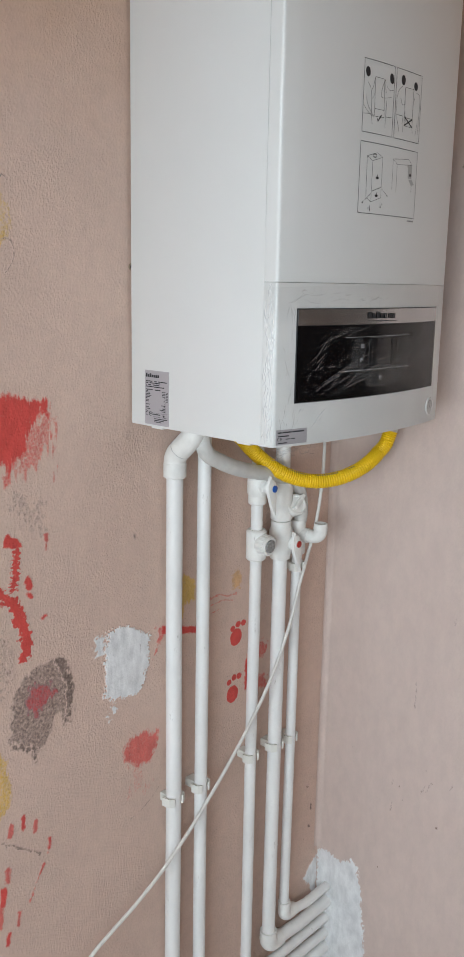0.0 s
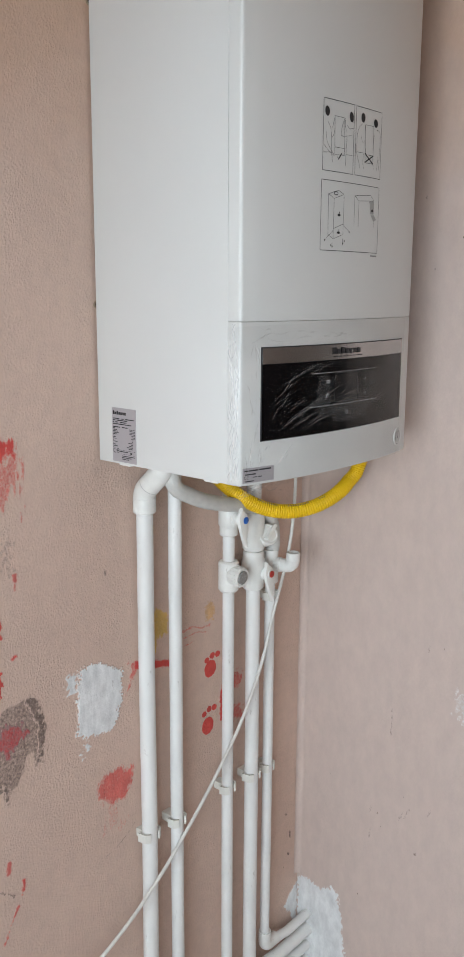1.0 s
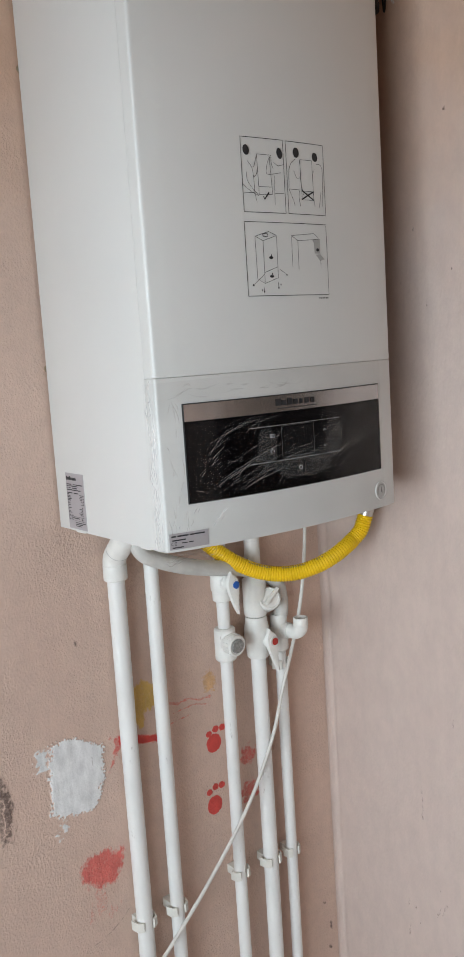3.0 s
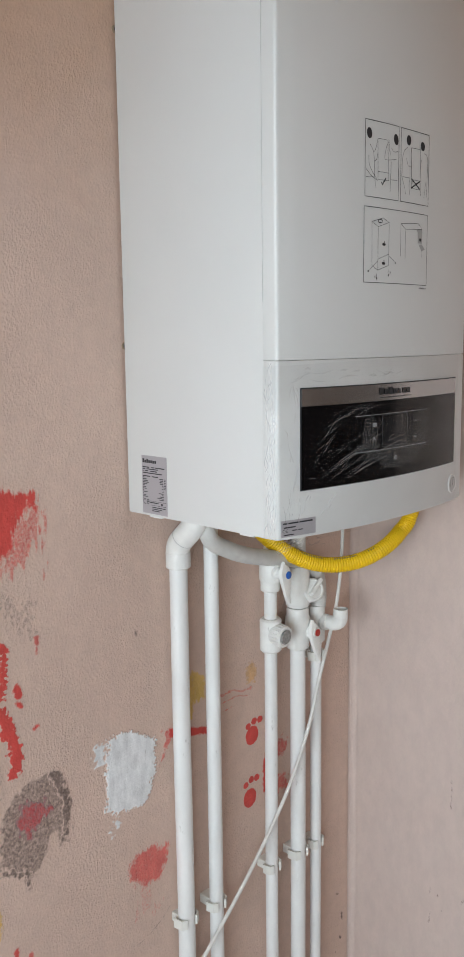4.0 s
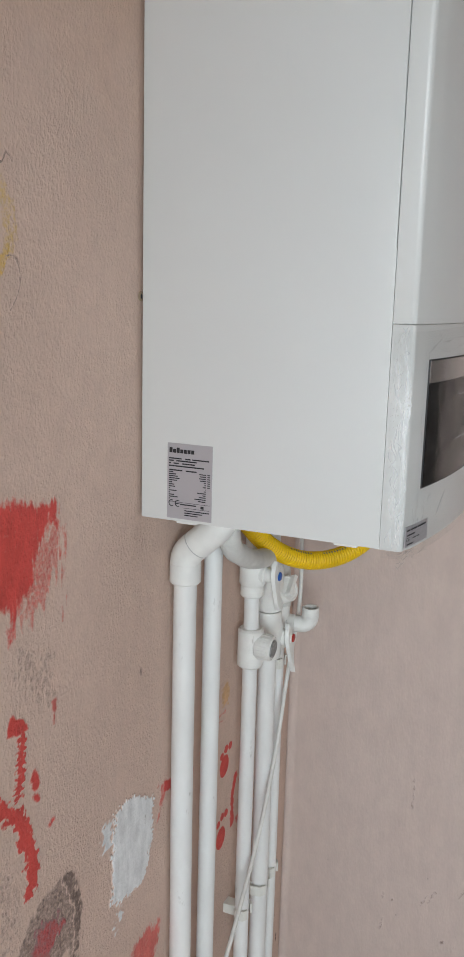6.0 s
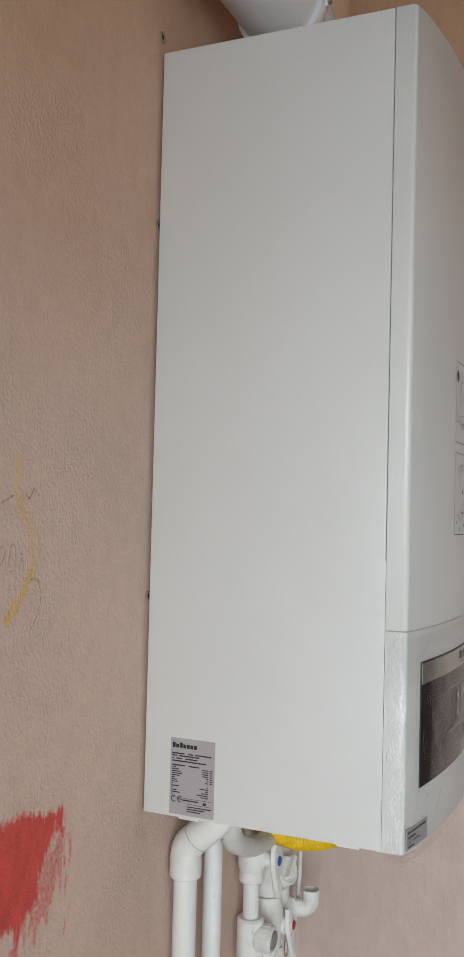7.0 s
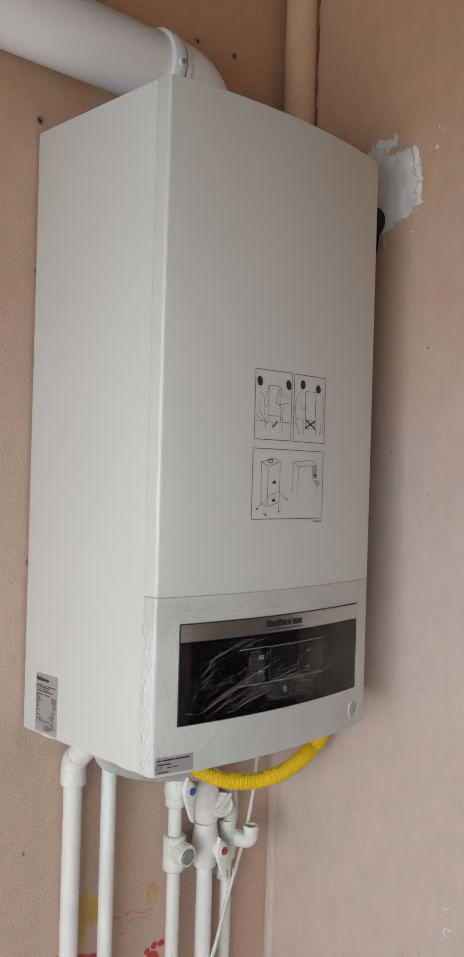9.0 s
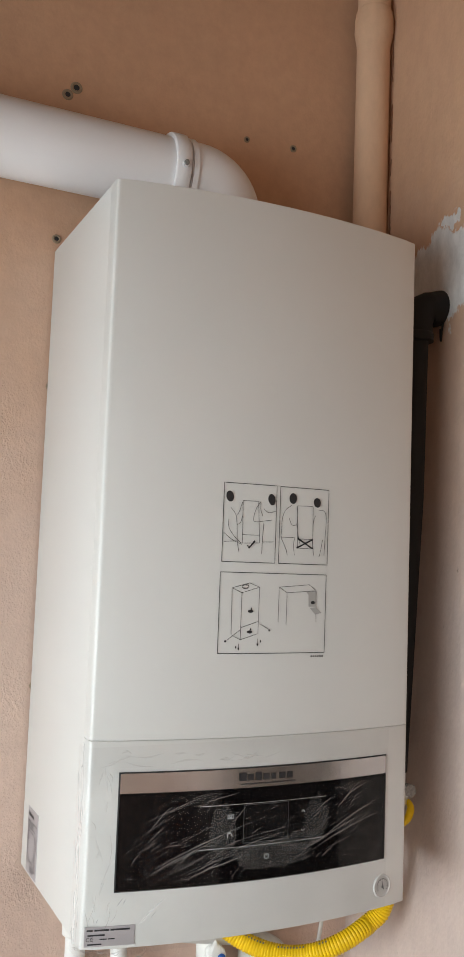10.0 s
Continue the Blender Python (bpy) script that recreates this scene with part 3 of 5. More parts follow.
button(0.1995, 1.383, [ring, [(0, 0.8), (0, 3.2)]])
# maker's mark on the strip: plain blocks with a rule below
bm = bmesh.new()
for k, (w, h) in enumerate(((0.0100, 0.0088), (0.0085, 0.0066), (0.0085, 0.0088), (0.0082, 0.0066), (0.0060, 0.0066), (0.0085, 0.0066), (0.0078, 0.0066))):
    y = 0.1640 + 0.0098 * k
    filled(bm, rect(y, y + w * 0.86, 1.4650, 1.4650 + h), on_front, 0.0028)
ribbon(bm, [(0.166, 1.4615), (0.2335, 1.4615)], 0.0008, on_front, 0.0028)
part("brand_blocks", bm, M_INK, control, "dark maker's mark drawn as plain blocks")

# pressure gauge
gy, gz = 0.3640, 1.3270
gauge_n = Vector((1, 0.0225 * 2 * (gy - YM) / HALF**2, 0)).normalized()
gauge = part("pressure_gauge", turned([(-0.001, 0.0136), (0.0012, 0.0136), (0.0018, 0.0124), (0.0010, 0.0113), (0.0006, 0.0111)], on_front(gy, gz, 0), gauge_n), M_BEZEL, boiler, "small round grey pressure gauge", smooth=True)
bm = bmesh.new()
filled(bm, oval(gy, gz, 0.0113, 0.0113, 24), on_front, 0.0012)
part("dial", bm, M_DIAL, gauge, "pale grey dial")
bm = bmesh.new()
for k in range(-5, 6):
    a = radians(90 + k * 24)
    ribbon(bm, [(gy + 0.0066 * math.cos(a), gz + 0.0066 * math.sin(a)), (gy + 0.0084 * math.cos(a), gz + 0.0084 * math.sin(a))], 0.0006, on_front, 0.0016, 0.002)
ribbon(bm, [(gy + 0.0086 * math.cos(radians(a)), gz + 0.0086 * math.sin(radians(a))) for a in range(-30, 211, 15)], 0.0006, on_front, 0.0016, 0.002)
part("dial_marks", bm, M_INK_GREY, gauge)
bm = bmesh.new()
ribbon(bm, [(gy + 0.002, gz - 0.004), (gy - 0.001, gz + 0.0055)], 0.0012, on_front, 0.0019, 0.002)
filled(bm, oval(gy, gz - 0.0005, 0.0018, 0.0018, 10), on_front, 0.0020)
part("needle", bm, M_INK_GREY, gauge)


# printed handling diagrams: plain outline shapes in thin boxes
def diagram(label, boxes, lines, solids, bold):
    bm = bmesh.new()
    for b in boxes:
        o = rect(*b)
        ribbon(bm, o + o[:1], 0.0007, on_front, 0.0006)
    for l in lines:
        ribbon(bm, l, 0.0005, on_front, 0.0006)
    for l in bold:
        ribbon(bm, l, 0.0018, on_front, 0.0008)
    for s in solids:
        filled(bm, s, on_front, 0.0007)
    return part("handling_diagram", bm, M_INK, boiler, label)


def smooth2(ctrl, n=14):
    return [(p.x, p.y) for p in curve_points([(a, b, 0) for a, b in ctrl], n)]


L = [[(0.1575, 1.7705), (0.1765, 1.7705), (0.1795, 1.7240), (0.1585, 1.7230), (0.1575, 1.7705)], [(0.1583, 1.7324), (0.1793, 1.7326)], [(0.136, 1.7240), (0.152, 1.7253)], [(0.1833, 1.7253), (0.1972, 1.7259)]]
L += [smooth2(c) for c in ([(0.143, 1.762), (0.149, 1.755), (0.1513, 1.743), (0.152, 1.726), (0.1546, 1.713)], [(0.141, 1.749), (0.142, 1.739), (0.1496, 1.729), (0.157, 1.723)], [(0.1356, 1.734), (0.146, 1.7265), (0.158, 1.7215)], [(0.151, 1.7545), (0.1535, 1.758), (0.157, 1.769)], [(0.1513, 1.743), (0.1555, 1.7465), (0.1575, 1.7535)])]
L += [smooth2(c) for c in ([(0.1835, 1.7625), (0.190, 1.7586), (0.1983, 1.7605)], [(0.1794, 1.7705), (0.1743, 1.763), (0.171, 1.7507), (0.175, 1.7475), (0.194, 1.7505)], [(0.184, 1.7465), (0.183, 1.731), (0.1823, 1.7116)], [(0.1794, 1.7685), (0.1797, 1.761), (0.1822, 1.7547)])]
diagram("printed black outline diagram with a tick", [(0.1345, 0.1993, 1.7020, 1.7895)], L, [oval(0.1418, 1.7745, 0.0046, 0.0062, 16, 0.2), oval(0.1932, 1.7735, 0.0046, 0.0066, 16, 0.25)], [[(0.1647, 1.7211), (0.1663, 1.7178), (0.1735, 1.7262)]])
L = [[(0.2267, 1.7685), (0.2480, 1.7690), (0.2487, 1.7200), (0.2281, 1.7200), (0.2267, 1.7685)], [(0.2281, 1.7306), (0.2487, 1.7308)], [(0.208, 1.7318), (0.224, 1.7318)]]
L += [smooth2(c) for c in ([(0.2194, 1.7686), (0.2116, 1.7633), (0.2072, 1.7526), (0.2069, 1.7387), (0.2064, 1.7318), (0.2132, 1.7182), (0.215, 1.7113)], [(0.2159, 1.7545), (0.2202, 1.7463), (0.2267, 1.7466)], [(0.226, 1.7676), (0.2271, 1.7572), (0.2267, 1.7452), (0.2307, 1.7258)], [(0.224, 1.7311), (0.2227, 1.722), (0.2247, 1.7117)])]
L += [smooth2(c) for c in ([(0.2561, 1.7652), (0.2638, 1.7642), (0.2667, 1.7558), (0.2657, 1.7344), (0.2647, 1.7131)], [(0.252, 1.7585), (0.2489, 1.7513), (0.2485, 1.7371)], [(0.2479, 1.7301), (0.2502, 1.7126)], [(0.2623, 1.7307), (0.2594, 1.7164), (0.2579, 1.7114)])]
diagram("printed black outline diagram with a cross", [(0.2040, 0.2695, 1.7020, 1.7892)], L, [oval(0.2207, 1.7765, 0.0050, 0.0062, 16), oval(0.2535, 1.7735, 0.0050, 0.0056, 16, 0.3)], [[(0.2280, 1.7313), (0.2483, 1.7202)], [(0.2268, 1.7201), (0.2487, 1.7308)]])
L = [[(0.1481, 1.6734), (0.1487, 1.6221), (0.1598, 1.6168), (0.1811, 1.6235), (0.1814, 1.6748), (0.1692, 1.6793), (0.1481, 1.6734)], [(0.1598, 1.6168), (0.1600, 1.6683)], [(0.1481, 1.6734), (0.1600, 1.6683), (0.1814, 1.6748)], [(0.1602, 1.6301), (0.1811, 1.6369)]]
L += [[(0.1601, 1.6281), (0.1446, 1.6168)], [(0.1829, 1.6343), (0.1930, 1.6289)], [(0.1578, 1.6125), (0.1580, 1.6075)], [(0.1805, 1.6181), (0.1808, 1.6121)], oval(0.1640, 1.6755, 0.0042, 0.0020, 14), oval(0.1640, 1.6748, 0.0042, 0.0020, 14)]
L += [[(0.2059, 1.6364), (0.2061, 1.6753), (0.2455, 1.6788), (0.2558, 1.6720), (0.2165, 1.6693), (0.2162, 1.6337)], [(0.2061, 1.6753), (0.2165, 1.6693)], [(0.2558, 1.6462), (0.2561, 1.6365)]]
diagram("printed black outline diagram of a cabinet being opened", [(0.1335, 0.2687, 1.6018, 1.6905)], L, [oval(0.1712, 1.6480, 0.0034, 0.0017), oval(0.1720, 1.6510, 0.0008, 0.0013), oval(0.1708, 1.6253, 0.0034, 0.0017), oval(0.1718, 1.6283, 0.0008, 0.0013), oval(0.2512, 1.6585, 0.0028, 0.0020), oval(0.1950, 1.6272, 0.0010, 0.0014), oval(0.1420, 1.6150, 0.0014, 0.0012), oval(0.1545, 1.6085, 0.0007, 0.0014), oval(0.1580, 1.6070, 0.0010, 0.0016), oval(0.1808, 1.6115, 0.0010, 0.0016), oval(0.1845, 1.6150, 0.0007, 0.0014)], [])
bm = bmesh.new()
filled(bm, [(0.2472, 1.6524), (0.2556, 1.6532), (0.2634, 1.6469), (0.2550, 1.6448)], on_front, 0.0006)
filled(bm, [(0.2420, 1.6705), (0.2558, 1.6718), (0.2556, 1.6539), (0.2455, 1.6538), (0.2450, 1.6670)], on_front, 0.0005)
part("diagram_shading", bm, material("grey_tint_print", (0.42, 0.42, 0.41), 0.6), boiler, "grey printed shading")
bm = bmesh.new()
for k in range(6):
    filled(bm, rect(0.2500 + 0.0030 * k, 0.2521 + 0.0030 * k, 1.5968, 1.5986), on_front, 0.0006)
part("print_code", bm, M_INK_GREY, boiler, "tiny unreadable printed code")

# rating labels: foil with unreadable text as bars
label_side = part("rating_label", box(0.0350, 0.0855, BY0 - 0.0006, BY0 + 0.001, 1.3055, 1.3838), M_FOIL, boiler, "silver rating label with lines of small print")
bm = bmesh.new()
SL = lambda a, b, c, d: filled(bm, rect(0.0350 + a * 0.0505, 0.0350 + b * 0.0505, 1.3838 - d * 0.0783, 1.3838 - c * 0.0783), on_side, 0.0009)
for k in range(7):
    SL(0.045 + 0.081 * k, 0.045 + 0.081 * k + 0.068, 0.055 if k in (0, 2) else 0.075, 0.125)
for c, runs in ((0.19, ((0.04, 0.32), (0.40, 0.52), (0.56, 0.93))), (0.22, ((0.04, 0.15), (0.2, 0.66))), (0.255, ((0.04, 0.08), (0.14, 0.26), (0.34, 0.62))), (0.29, ((0.04, 0.82),)), (0.345, ((0.04, 0.34), (0.42, 0.66)))):
    for a, b in runs:
        SL(a, b, c, c + 0.017)
for k in range(14):
    c = 0.372 + 0.0275 * k
    SL(0.04, 0.04 + (0.10, 0.16, 0.20, 0.24, 0.18, 0.07, 0.12, 0.14, 0.03, 0.18, 0.03, 0.12, 0.20, 0.03)[k], c, c + 0.013)
    SL((0.72, 0.74, 0.72, 0.74, 0.82, 0.84, 0.80, 0.86, 0.83, 0.68, 0.80, 0.72, 0.62, 0.70)[k], 0.87, c, c + 0.013)
    if k < 7:
        SL(0.90, 0.96, c, c + 0.013)
SL(0.04, 0.96, 0.775, 0.780)
SL(0.30, 0.66, 0.795, 0.812)
SL(0.36, 0.96, 0.845, 0.850)
for k, b in enumerate((0.95, 0.80, 0.70)):
    SL(0.40, b, 0.875 + 0.03 * k, 0.889 + 0.03 * k)
SL(0.76, 0.83, 0.80, 0.835)
part("small_print", bm, M_INK, label_side, "small black print shown as bars")


def ce_mark(bm, x, z, s, place, off):
    for cx in (x, x + 1.15 * s):
        ribbon(bm, [(cx + 0.5 * s * math.cos(a), z + 0.5 * s * math.sin(a)) for a in (radians(60 + 12 * k) for k in range(21))], 0.15 * s, place, off, 0.002)
    ribbon(bm, [(x + 0.68 * s, z), (x + 1.45 * s, z)], 0.15 * s, place, off, 0.002)


bm = bmesh.new()
ce_mark(bm, 0.0405, 1.3215, 0.0062, on_side, 0.0009)
part("conformity_mark", bm, M_INK, label_side)

label_front = part("type_label", slab_on_front(0.0050, 0.0555, 1.3055, 1.3250, 0.0007, 0.001, 8), M_FOIL, boiler, "small silver type label with fine print")
bm = bmesh.new()
FL = lambda a, b, c, d: filled(bm, rect(0.0050 + a * 0.0505, 0.0050 + b * 0.0505, 1.3250 - d * 0.0195, 1.3250 - c * 0.0195), on_front, 0.0011)
for a, b, c, d in ((0.04, 0.16, 0.13, 0.22), (0.19, 0.48, 0.13, 0.22), (0.51, 0.90, 0.13, 0.22), (0.06, 0.40, 0.38, 0.46), (0.30, 0.44, 0.60, 0.66), (0.47, 0.60, 0.60, 0.66), (0.06, 0.34, 0.84, 0.91)):
    FL(a, b, c, d)
part("small_print", bm, M_INK, label_front, "fine black print shown as bars")
bm = bmesh.new()
ce_mark(bm, 0.0085, 1.3128, 0.0036, on_front, 0.0011)
part("conformity_mark", bm, M_INK, label_front)

# clear film over the lower cover, wrapped round its edge and torn off below
rng = random.Random(7)


def film_sheet():
    bm = bmesh.new()
    n, m = 60, 34
    grid = []
    for i in range(n + 1):
        u = i / n
        row = []
        for j in range(m + 1):
            v = j / m
            z = BZ0 - 0.006 * (1 - u) ** 2 + (SEAM_Z + 0.0 - BZ0) * v
            y = BY0 - 0.006 + 0.372 * u
            lift = 0.0046 + 0.0009 * noise.noise(Vector((y * 40, z * 60 + y * 35, 1.7))) + 0.0005 * noise.noise(Vector((y * 120, z * 190 + y * 90, 4.1)))
            if y < BY0 + 0.004:
                w = (y - (BY0 - 0.006)) / 0.010
                x = SEAM_X + 0.003 + (front(BY0) - SEAM_X + lift) * w
                yy = BY0 - 0.0022 - lift * (1 - w) * 0.8 + 0.004 * max(0, w - 0.6)
                row.append(bm.verts.new((x, yy, z)))
            else:
                row.append(bm.verts.new((front(y) + lift, y, z)))
        grid.append(row)
    for a, b in zip(grid, grid[1:]):
        for j in range(m):
            bm.faces.new((a[j], b[j], b[j + 1], a[j + 1]))
    return bm


film = part("protective_film", film_sheet(), M_FILM, boiler, "clear wrinkled wrapping film", smooth=True)
film.visible_shadow = False
bm = bmesh.new()
# bundles of long creases that sweep up and away from the corner
for y0, z0, length, slope, count, gap in ((0.036, 1.385, 0.11, 0.62, 3, 0.0060), (0.040, 1.362, 0.15, 0.42, 5, 0.0044), (0.075, 1.364, 0.13, 0.36, 4, 0.0040), (0.110, 1.372, 0.15, 0.26, 4, 0.0048), (0.040, 1.425, 0.10, 0.36, 3, 0.0060), (0.085, 1.440, 0.08, 0.25, 3, 0.0040), (0.150, 1.392, 0.10, 0.20, 3, 0.0040), (0.235, 1.378, 0.11, 0.40, 5, 0.0030), (0.270, 1.398, 0.08, 0.45, 4, 0.0040), (0.280, 1.432, 0.06, 0.42, 4, 0.0045)):
    for k in range(count + 1):
        y, z = y0 + rng.uniform(0, 0.03), z0 + gap * 0.85 * k + rng.uniform(-0.002, 0.002)
        reach, a = length * rng.uniform(0.35, 1.0), math.atan(slope) * rng.uniform(0.8, 1.2)
        line = [(y + reach * q * math.cos(a * (1.20 - 0.30 * q)), z + reach * q * math.sin(a * (1.20 - 0.30 * q)) + rng.uniform(-0.0006, 0.0006)) for q in (0, 0.2, 0.4, 0.6, 0.8, 1)]
        line = [p for p in line if p[0] < 0.364 and PZ0 < p[1] < STRIP]
        if len(line) > 2:
            ribbon(bm, smooth2(line, 20), rng.choice((0.0002, 0.0003, 0.0003, 0.0004, 0.0006, 0.0010)), on_front, 0.0064, 0.003, True)
for k in range(60):
    y, z = rng.uniform(0.040, 0.36), rng.uniform(1.362, 1.45)
    length, a = rng.uniform(0.003, 0.016), rng.uniform(-0.2, 1.1)
    ribbon(bm, smooth2([(y, z), (y + 0.5 * length * math.cos(a), z + 0.5 * length * math.sin(a) + rng.uniform(-0.001, 0.001)), (min(0.364, y + length * math.cos(a)), z + length * math.sin(a))], 6), rng.uniform(0.0003, 0.0009), on_front, 0.0064, 0.002, True)
# further pale strips painted for bright reflections on the crumpled film
for k in range(30):
    y, z = rng.uniform(0.036, 0.32), rng.uniform(1.361, 1.435)
    reach, a = rng.uniform(0.012, 0.055), rng.uniform(0.45, 0.95)
    line = [(y + reach * q * math.cos(a * (1.06 - 0.12 * q)), z + reach * q * math.sin(a * (1.06 - 0.12 * q)) + rng.uniform(-0.0005, 0.0005)) for q in (0, 0.25, 0.5, 0.75, 1)]
    line = [p for p in line if p[1] < STRIP and p[0] < 0.364]
    if len(line) > 2:
        ribbon(bm, smooth2(line, 16), rng.choice((0.0003, 0.0004, 0.0005, 0.0008)), on_front, 0.0064, 0.003, True)
for k in range(9):
    y, z = rng.uniform(0.004, 0.028), rng.uniform(1.31, 1.49)
    length, a = rng.uniform(0.01, 0.035), rng.uniform(0.9, 2.1)
    ribbon(bm, smooth2([(y, z), (y + 0.5 * length * math.cos(a) + 0.002, z + 0.5 * length * math.sin(a)), (y + length * math.cos(a), z + length * math.sin(a))], 8), rng.uniform(0.0005, 0.0012), on_front, 0.0066, 0.003, True)
folds = bmesh.new()
for k in range(27):
    above = k % 3
    y, z = (rng.uniform(0.012, 0.21), rng.uniform(1.482, 1.500)) if above else (rng.uniform(0.005, 0.026), rng.uniform(1.335, 1.475))
    reach, a = rng.uniform(0.008, 0.034), rng.uniform(-0.35, 0.5) if above else rng.uniform(1.1, 2.0)
    line = [(y, z), (y + 0.5 * reach * math.cos(a), z + 0.5 * reach * math.sin(a) + rng.uniform(-0.003, 0.003)), (max(0.003, y + reach * math.cos(a)), min(1.507, z + reach * math.sin(a)))]
    ribbon(folds, smooth2(line, 12), rng.uniform(0.0006, 0.0030), on_front, 0.0065 + 0.00001 * k, 0.003, True)
tagged(part("film_folds", folds, M_FOLD, film, "greyish folds of the film"), kind="stuff").visible_shadow = False
# glints near the type label, painted as white strips
glints = bmesh.new()
for y, z, dy, dz, w in ((0.062, 1.332, 0.020, 0.018, 0.0016), (0.058, 1.327, 0.010, 0.009, 0.0010), (0.034, 1.346, 0.006, 0.008, 0.0012), (0.040, 1.347, 0.003, 0.006, 0.0009), (0.014, 1.330, 0.002, 0.005, 0.0010), (0.070, 1.333, 0.005, 0.006, 0.0008)):
    ribbon(glints, smooth2([(y, z), (y + dy * 0.5, z + dz * 0.56), (y + dy, z + dz)], 8), w, on_front, 0.0067, 0.003, True)
tagged(part("film_glints", glints, M_GATHER_GLINT, film, "white strips painted as glints on the film folds"), kind="stuff").visible_shadow = False
creases = tagged(part("film_creases", bm, M_CREASE, film, "milky creases of the film with painted reflections"), kind="stuff")
creases.visible_shadow = False
# painted reflection: pale spots round the display and buttons
bm = bmesh.new()
for cy, cz, ry, rz in ((0.146, 1.414, 0.016, 0.026), (0.262, 1.416, 0.016, 0.026), (0.205, 1.384, 0.050, 0.014), (0.240, 1.396, 0.030, 0.010)):
    pts = [(cy + (ry * math.cos(a)) * (1 + 0.35 * noise.noise(Vector((math.cos(a) * 2, math.sin(a) * 2, cy * 90)))), cz + (rz * math.sin(a)) * (1 + 0.35 * noise.noise(Vector((math.sin(a) * 2, math.cos(a) * 2, cz * 70))))) for a in (2 * math.pi * k / 40 for k in range(40))]
    filled(bm, pts, on_front, 0.0032)
part("film_sheen", bm, M_FILM_SHEEN, film, "pale spots painted for the reflection where the film sticks").visible_shadow = False
# gathered film along the corner and its torn tail
# white strips: gathered folds together with their painted highlights
bm = bmesh.new()
for k in range(44):
    z = 1.303 + 0.195 * rng.random()
    h = rng.uniform(0.006, 0.045)
    x = rng.uniform(SEAM_X + 0.006, front(BY0) - 0.001)
    pts = [(x + rng.uniform(-0.003, 0.003), min(z + h * s, 1.508)) for s in (0, 0.33, 0.66, 1)]
    ribbon(bm, smooth2(pts, 10), rng.uniform(0.0006, 0.002), on_side, rng.uniform(0.003, 0.006), 0.004, True)
part("corner_creases", bm, M_GATHER_GLINT, film, "milky gathered film at the corner with painted highlights").visible_shadow = False
bm = bmesh.new()
cols = []
for i in range(19):
    u = i / 18
    y = -0.004 + 0.085 * u
    drop = 0.019 * math.sin(math.pi * min(1, u * 1.15)) ** 0.8 * (0.75 + 0.5 * noise.noise(Vector((u * 9, 0, 3))))
    cols.append([bm.verts.new((front(max(y, BY0)) - 0.004 - 0.010 * v + 0.004 * noise.noise(Vector((u * 14, v * 3, 6))), y, BZ0 - drop * v + 0.003 * (1 - v))) for v in (0, 0.33, 0.66, 1)])
for a, b in zip(cols, cols[1:]):
    for k in range(3):
        bm.faces.new((a[k], b[k], b[k + 1], a[k + 1]))
part("film_tail", bm, M_FILM, film, "torn tail of clear film", smooth=True).visible_shadow = False
bm = bmesh.new()
for k in range(16):
    y = rng.uniform(0.0, 0.07)
    z = BZ0 - rng.uniform(0.001, 0.014)
    ribbon(bm, smooth2([(y, z), (y + 0.006, z - 0.003 + rng.uniform(-0.003, 0.003)), (y + rng.uniform(0.008, 0.02), z + rng.uniform(-0.003, 0.004))], 8), 0.0010, lambda a, c, o: Vector((front(max(a, BY0)) - 0.006, a, c)), 0, 0.003, True)
part("tail_creases", bm, M_CREASE, film).visible_shadow = False

# ---------------------------------------------------------------- flue
FX, FY, FZ, FR = 0.090, 0.217, 2.2225, 0.0498
flue = thing("flue_pipe", (FX, FY, BZ1), "white lacquered flue pipe with an elbow on top of the boiler", "flue pipe")
bend = arc((FX, FY, FZ), (FX, FY, 2.0), (FX, -1, FZ), 0.048, 12)
part("elbow", sweep([Vector((FX, FY, BZ1 + 0.001)), *bend, Vector((FX, 0.146, FZ))], FR, 40), M_FLUE, flue, smooth=True)
part("pipe", sweep([(FX, 0.145, FZ), (FX - 0.018, -0.3, FZ + 0.009), (FX - 0.03, YS + 0.001, FZ + 0.03)], FR - 0.0005, 40), M_FLUE, flue, smooth=True)
part("collar", turned([(0, FR), (0, FR + 0.006), (0.008, FR + 0.006), (0.010, FR)], (FX, FY, BZ1 + 0.0005), (0, 0, 1), 40), M_FLUE, flue, smooth=True)
clamp = part("clamp_ring", turned([(-0.010, FR), (-0.010, FR + 0.0045), (-0.0085, FR + 0.0055), (0.0085, FR + 0.0055), (0.010, FR + 0.0045), (0.010, FR)], (FX, 0.1335, FZ), (0, 1, 0), 48), M_FLUE, flue, "white clamp ring", smooth=True)
part("seal_ring", turned([(-0.004, FR), (-0.004, FR + 0.0025), (0.004, FR + 0.0025), (0.004, FR)], (FX, 0.1515, FZ), (0, 1, 0), 48), M_FLUE, flue, smooth=True)
sd = Vector((math.cos(-0.08), 0, math.sin(-0.08)))
part("clamp_lug", turned([(0, 0.0052), (0.004, 0.0052), (0.0046, 0.0045)], Vector((FX, 0.1335, FZ)) + sd * (FR + 0.004), sd, 18), M_FLUE, clamp, smooth=True)
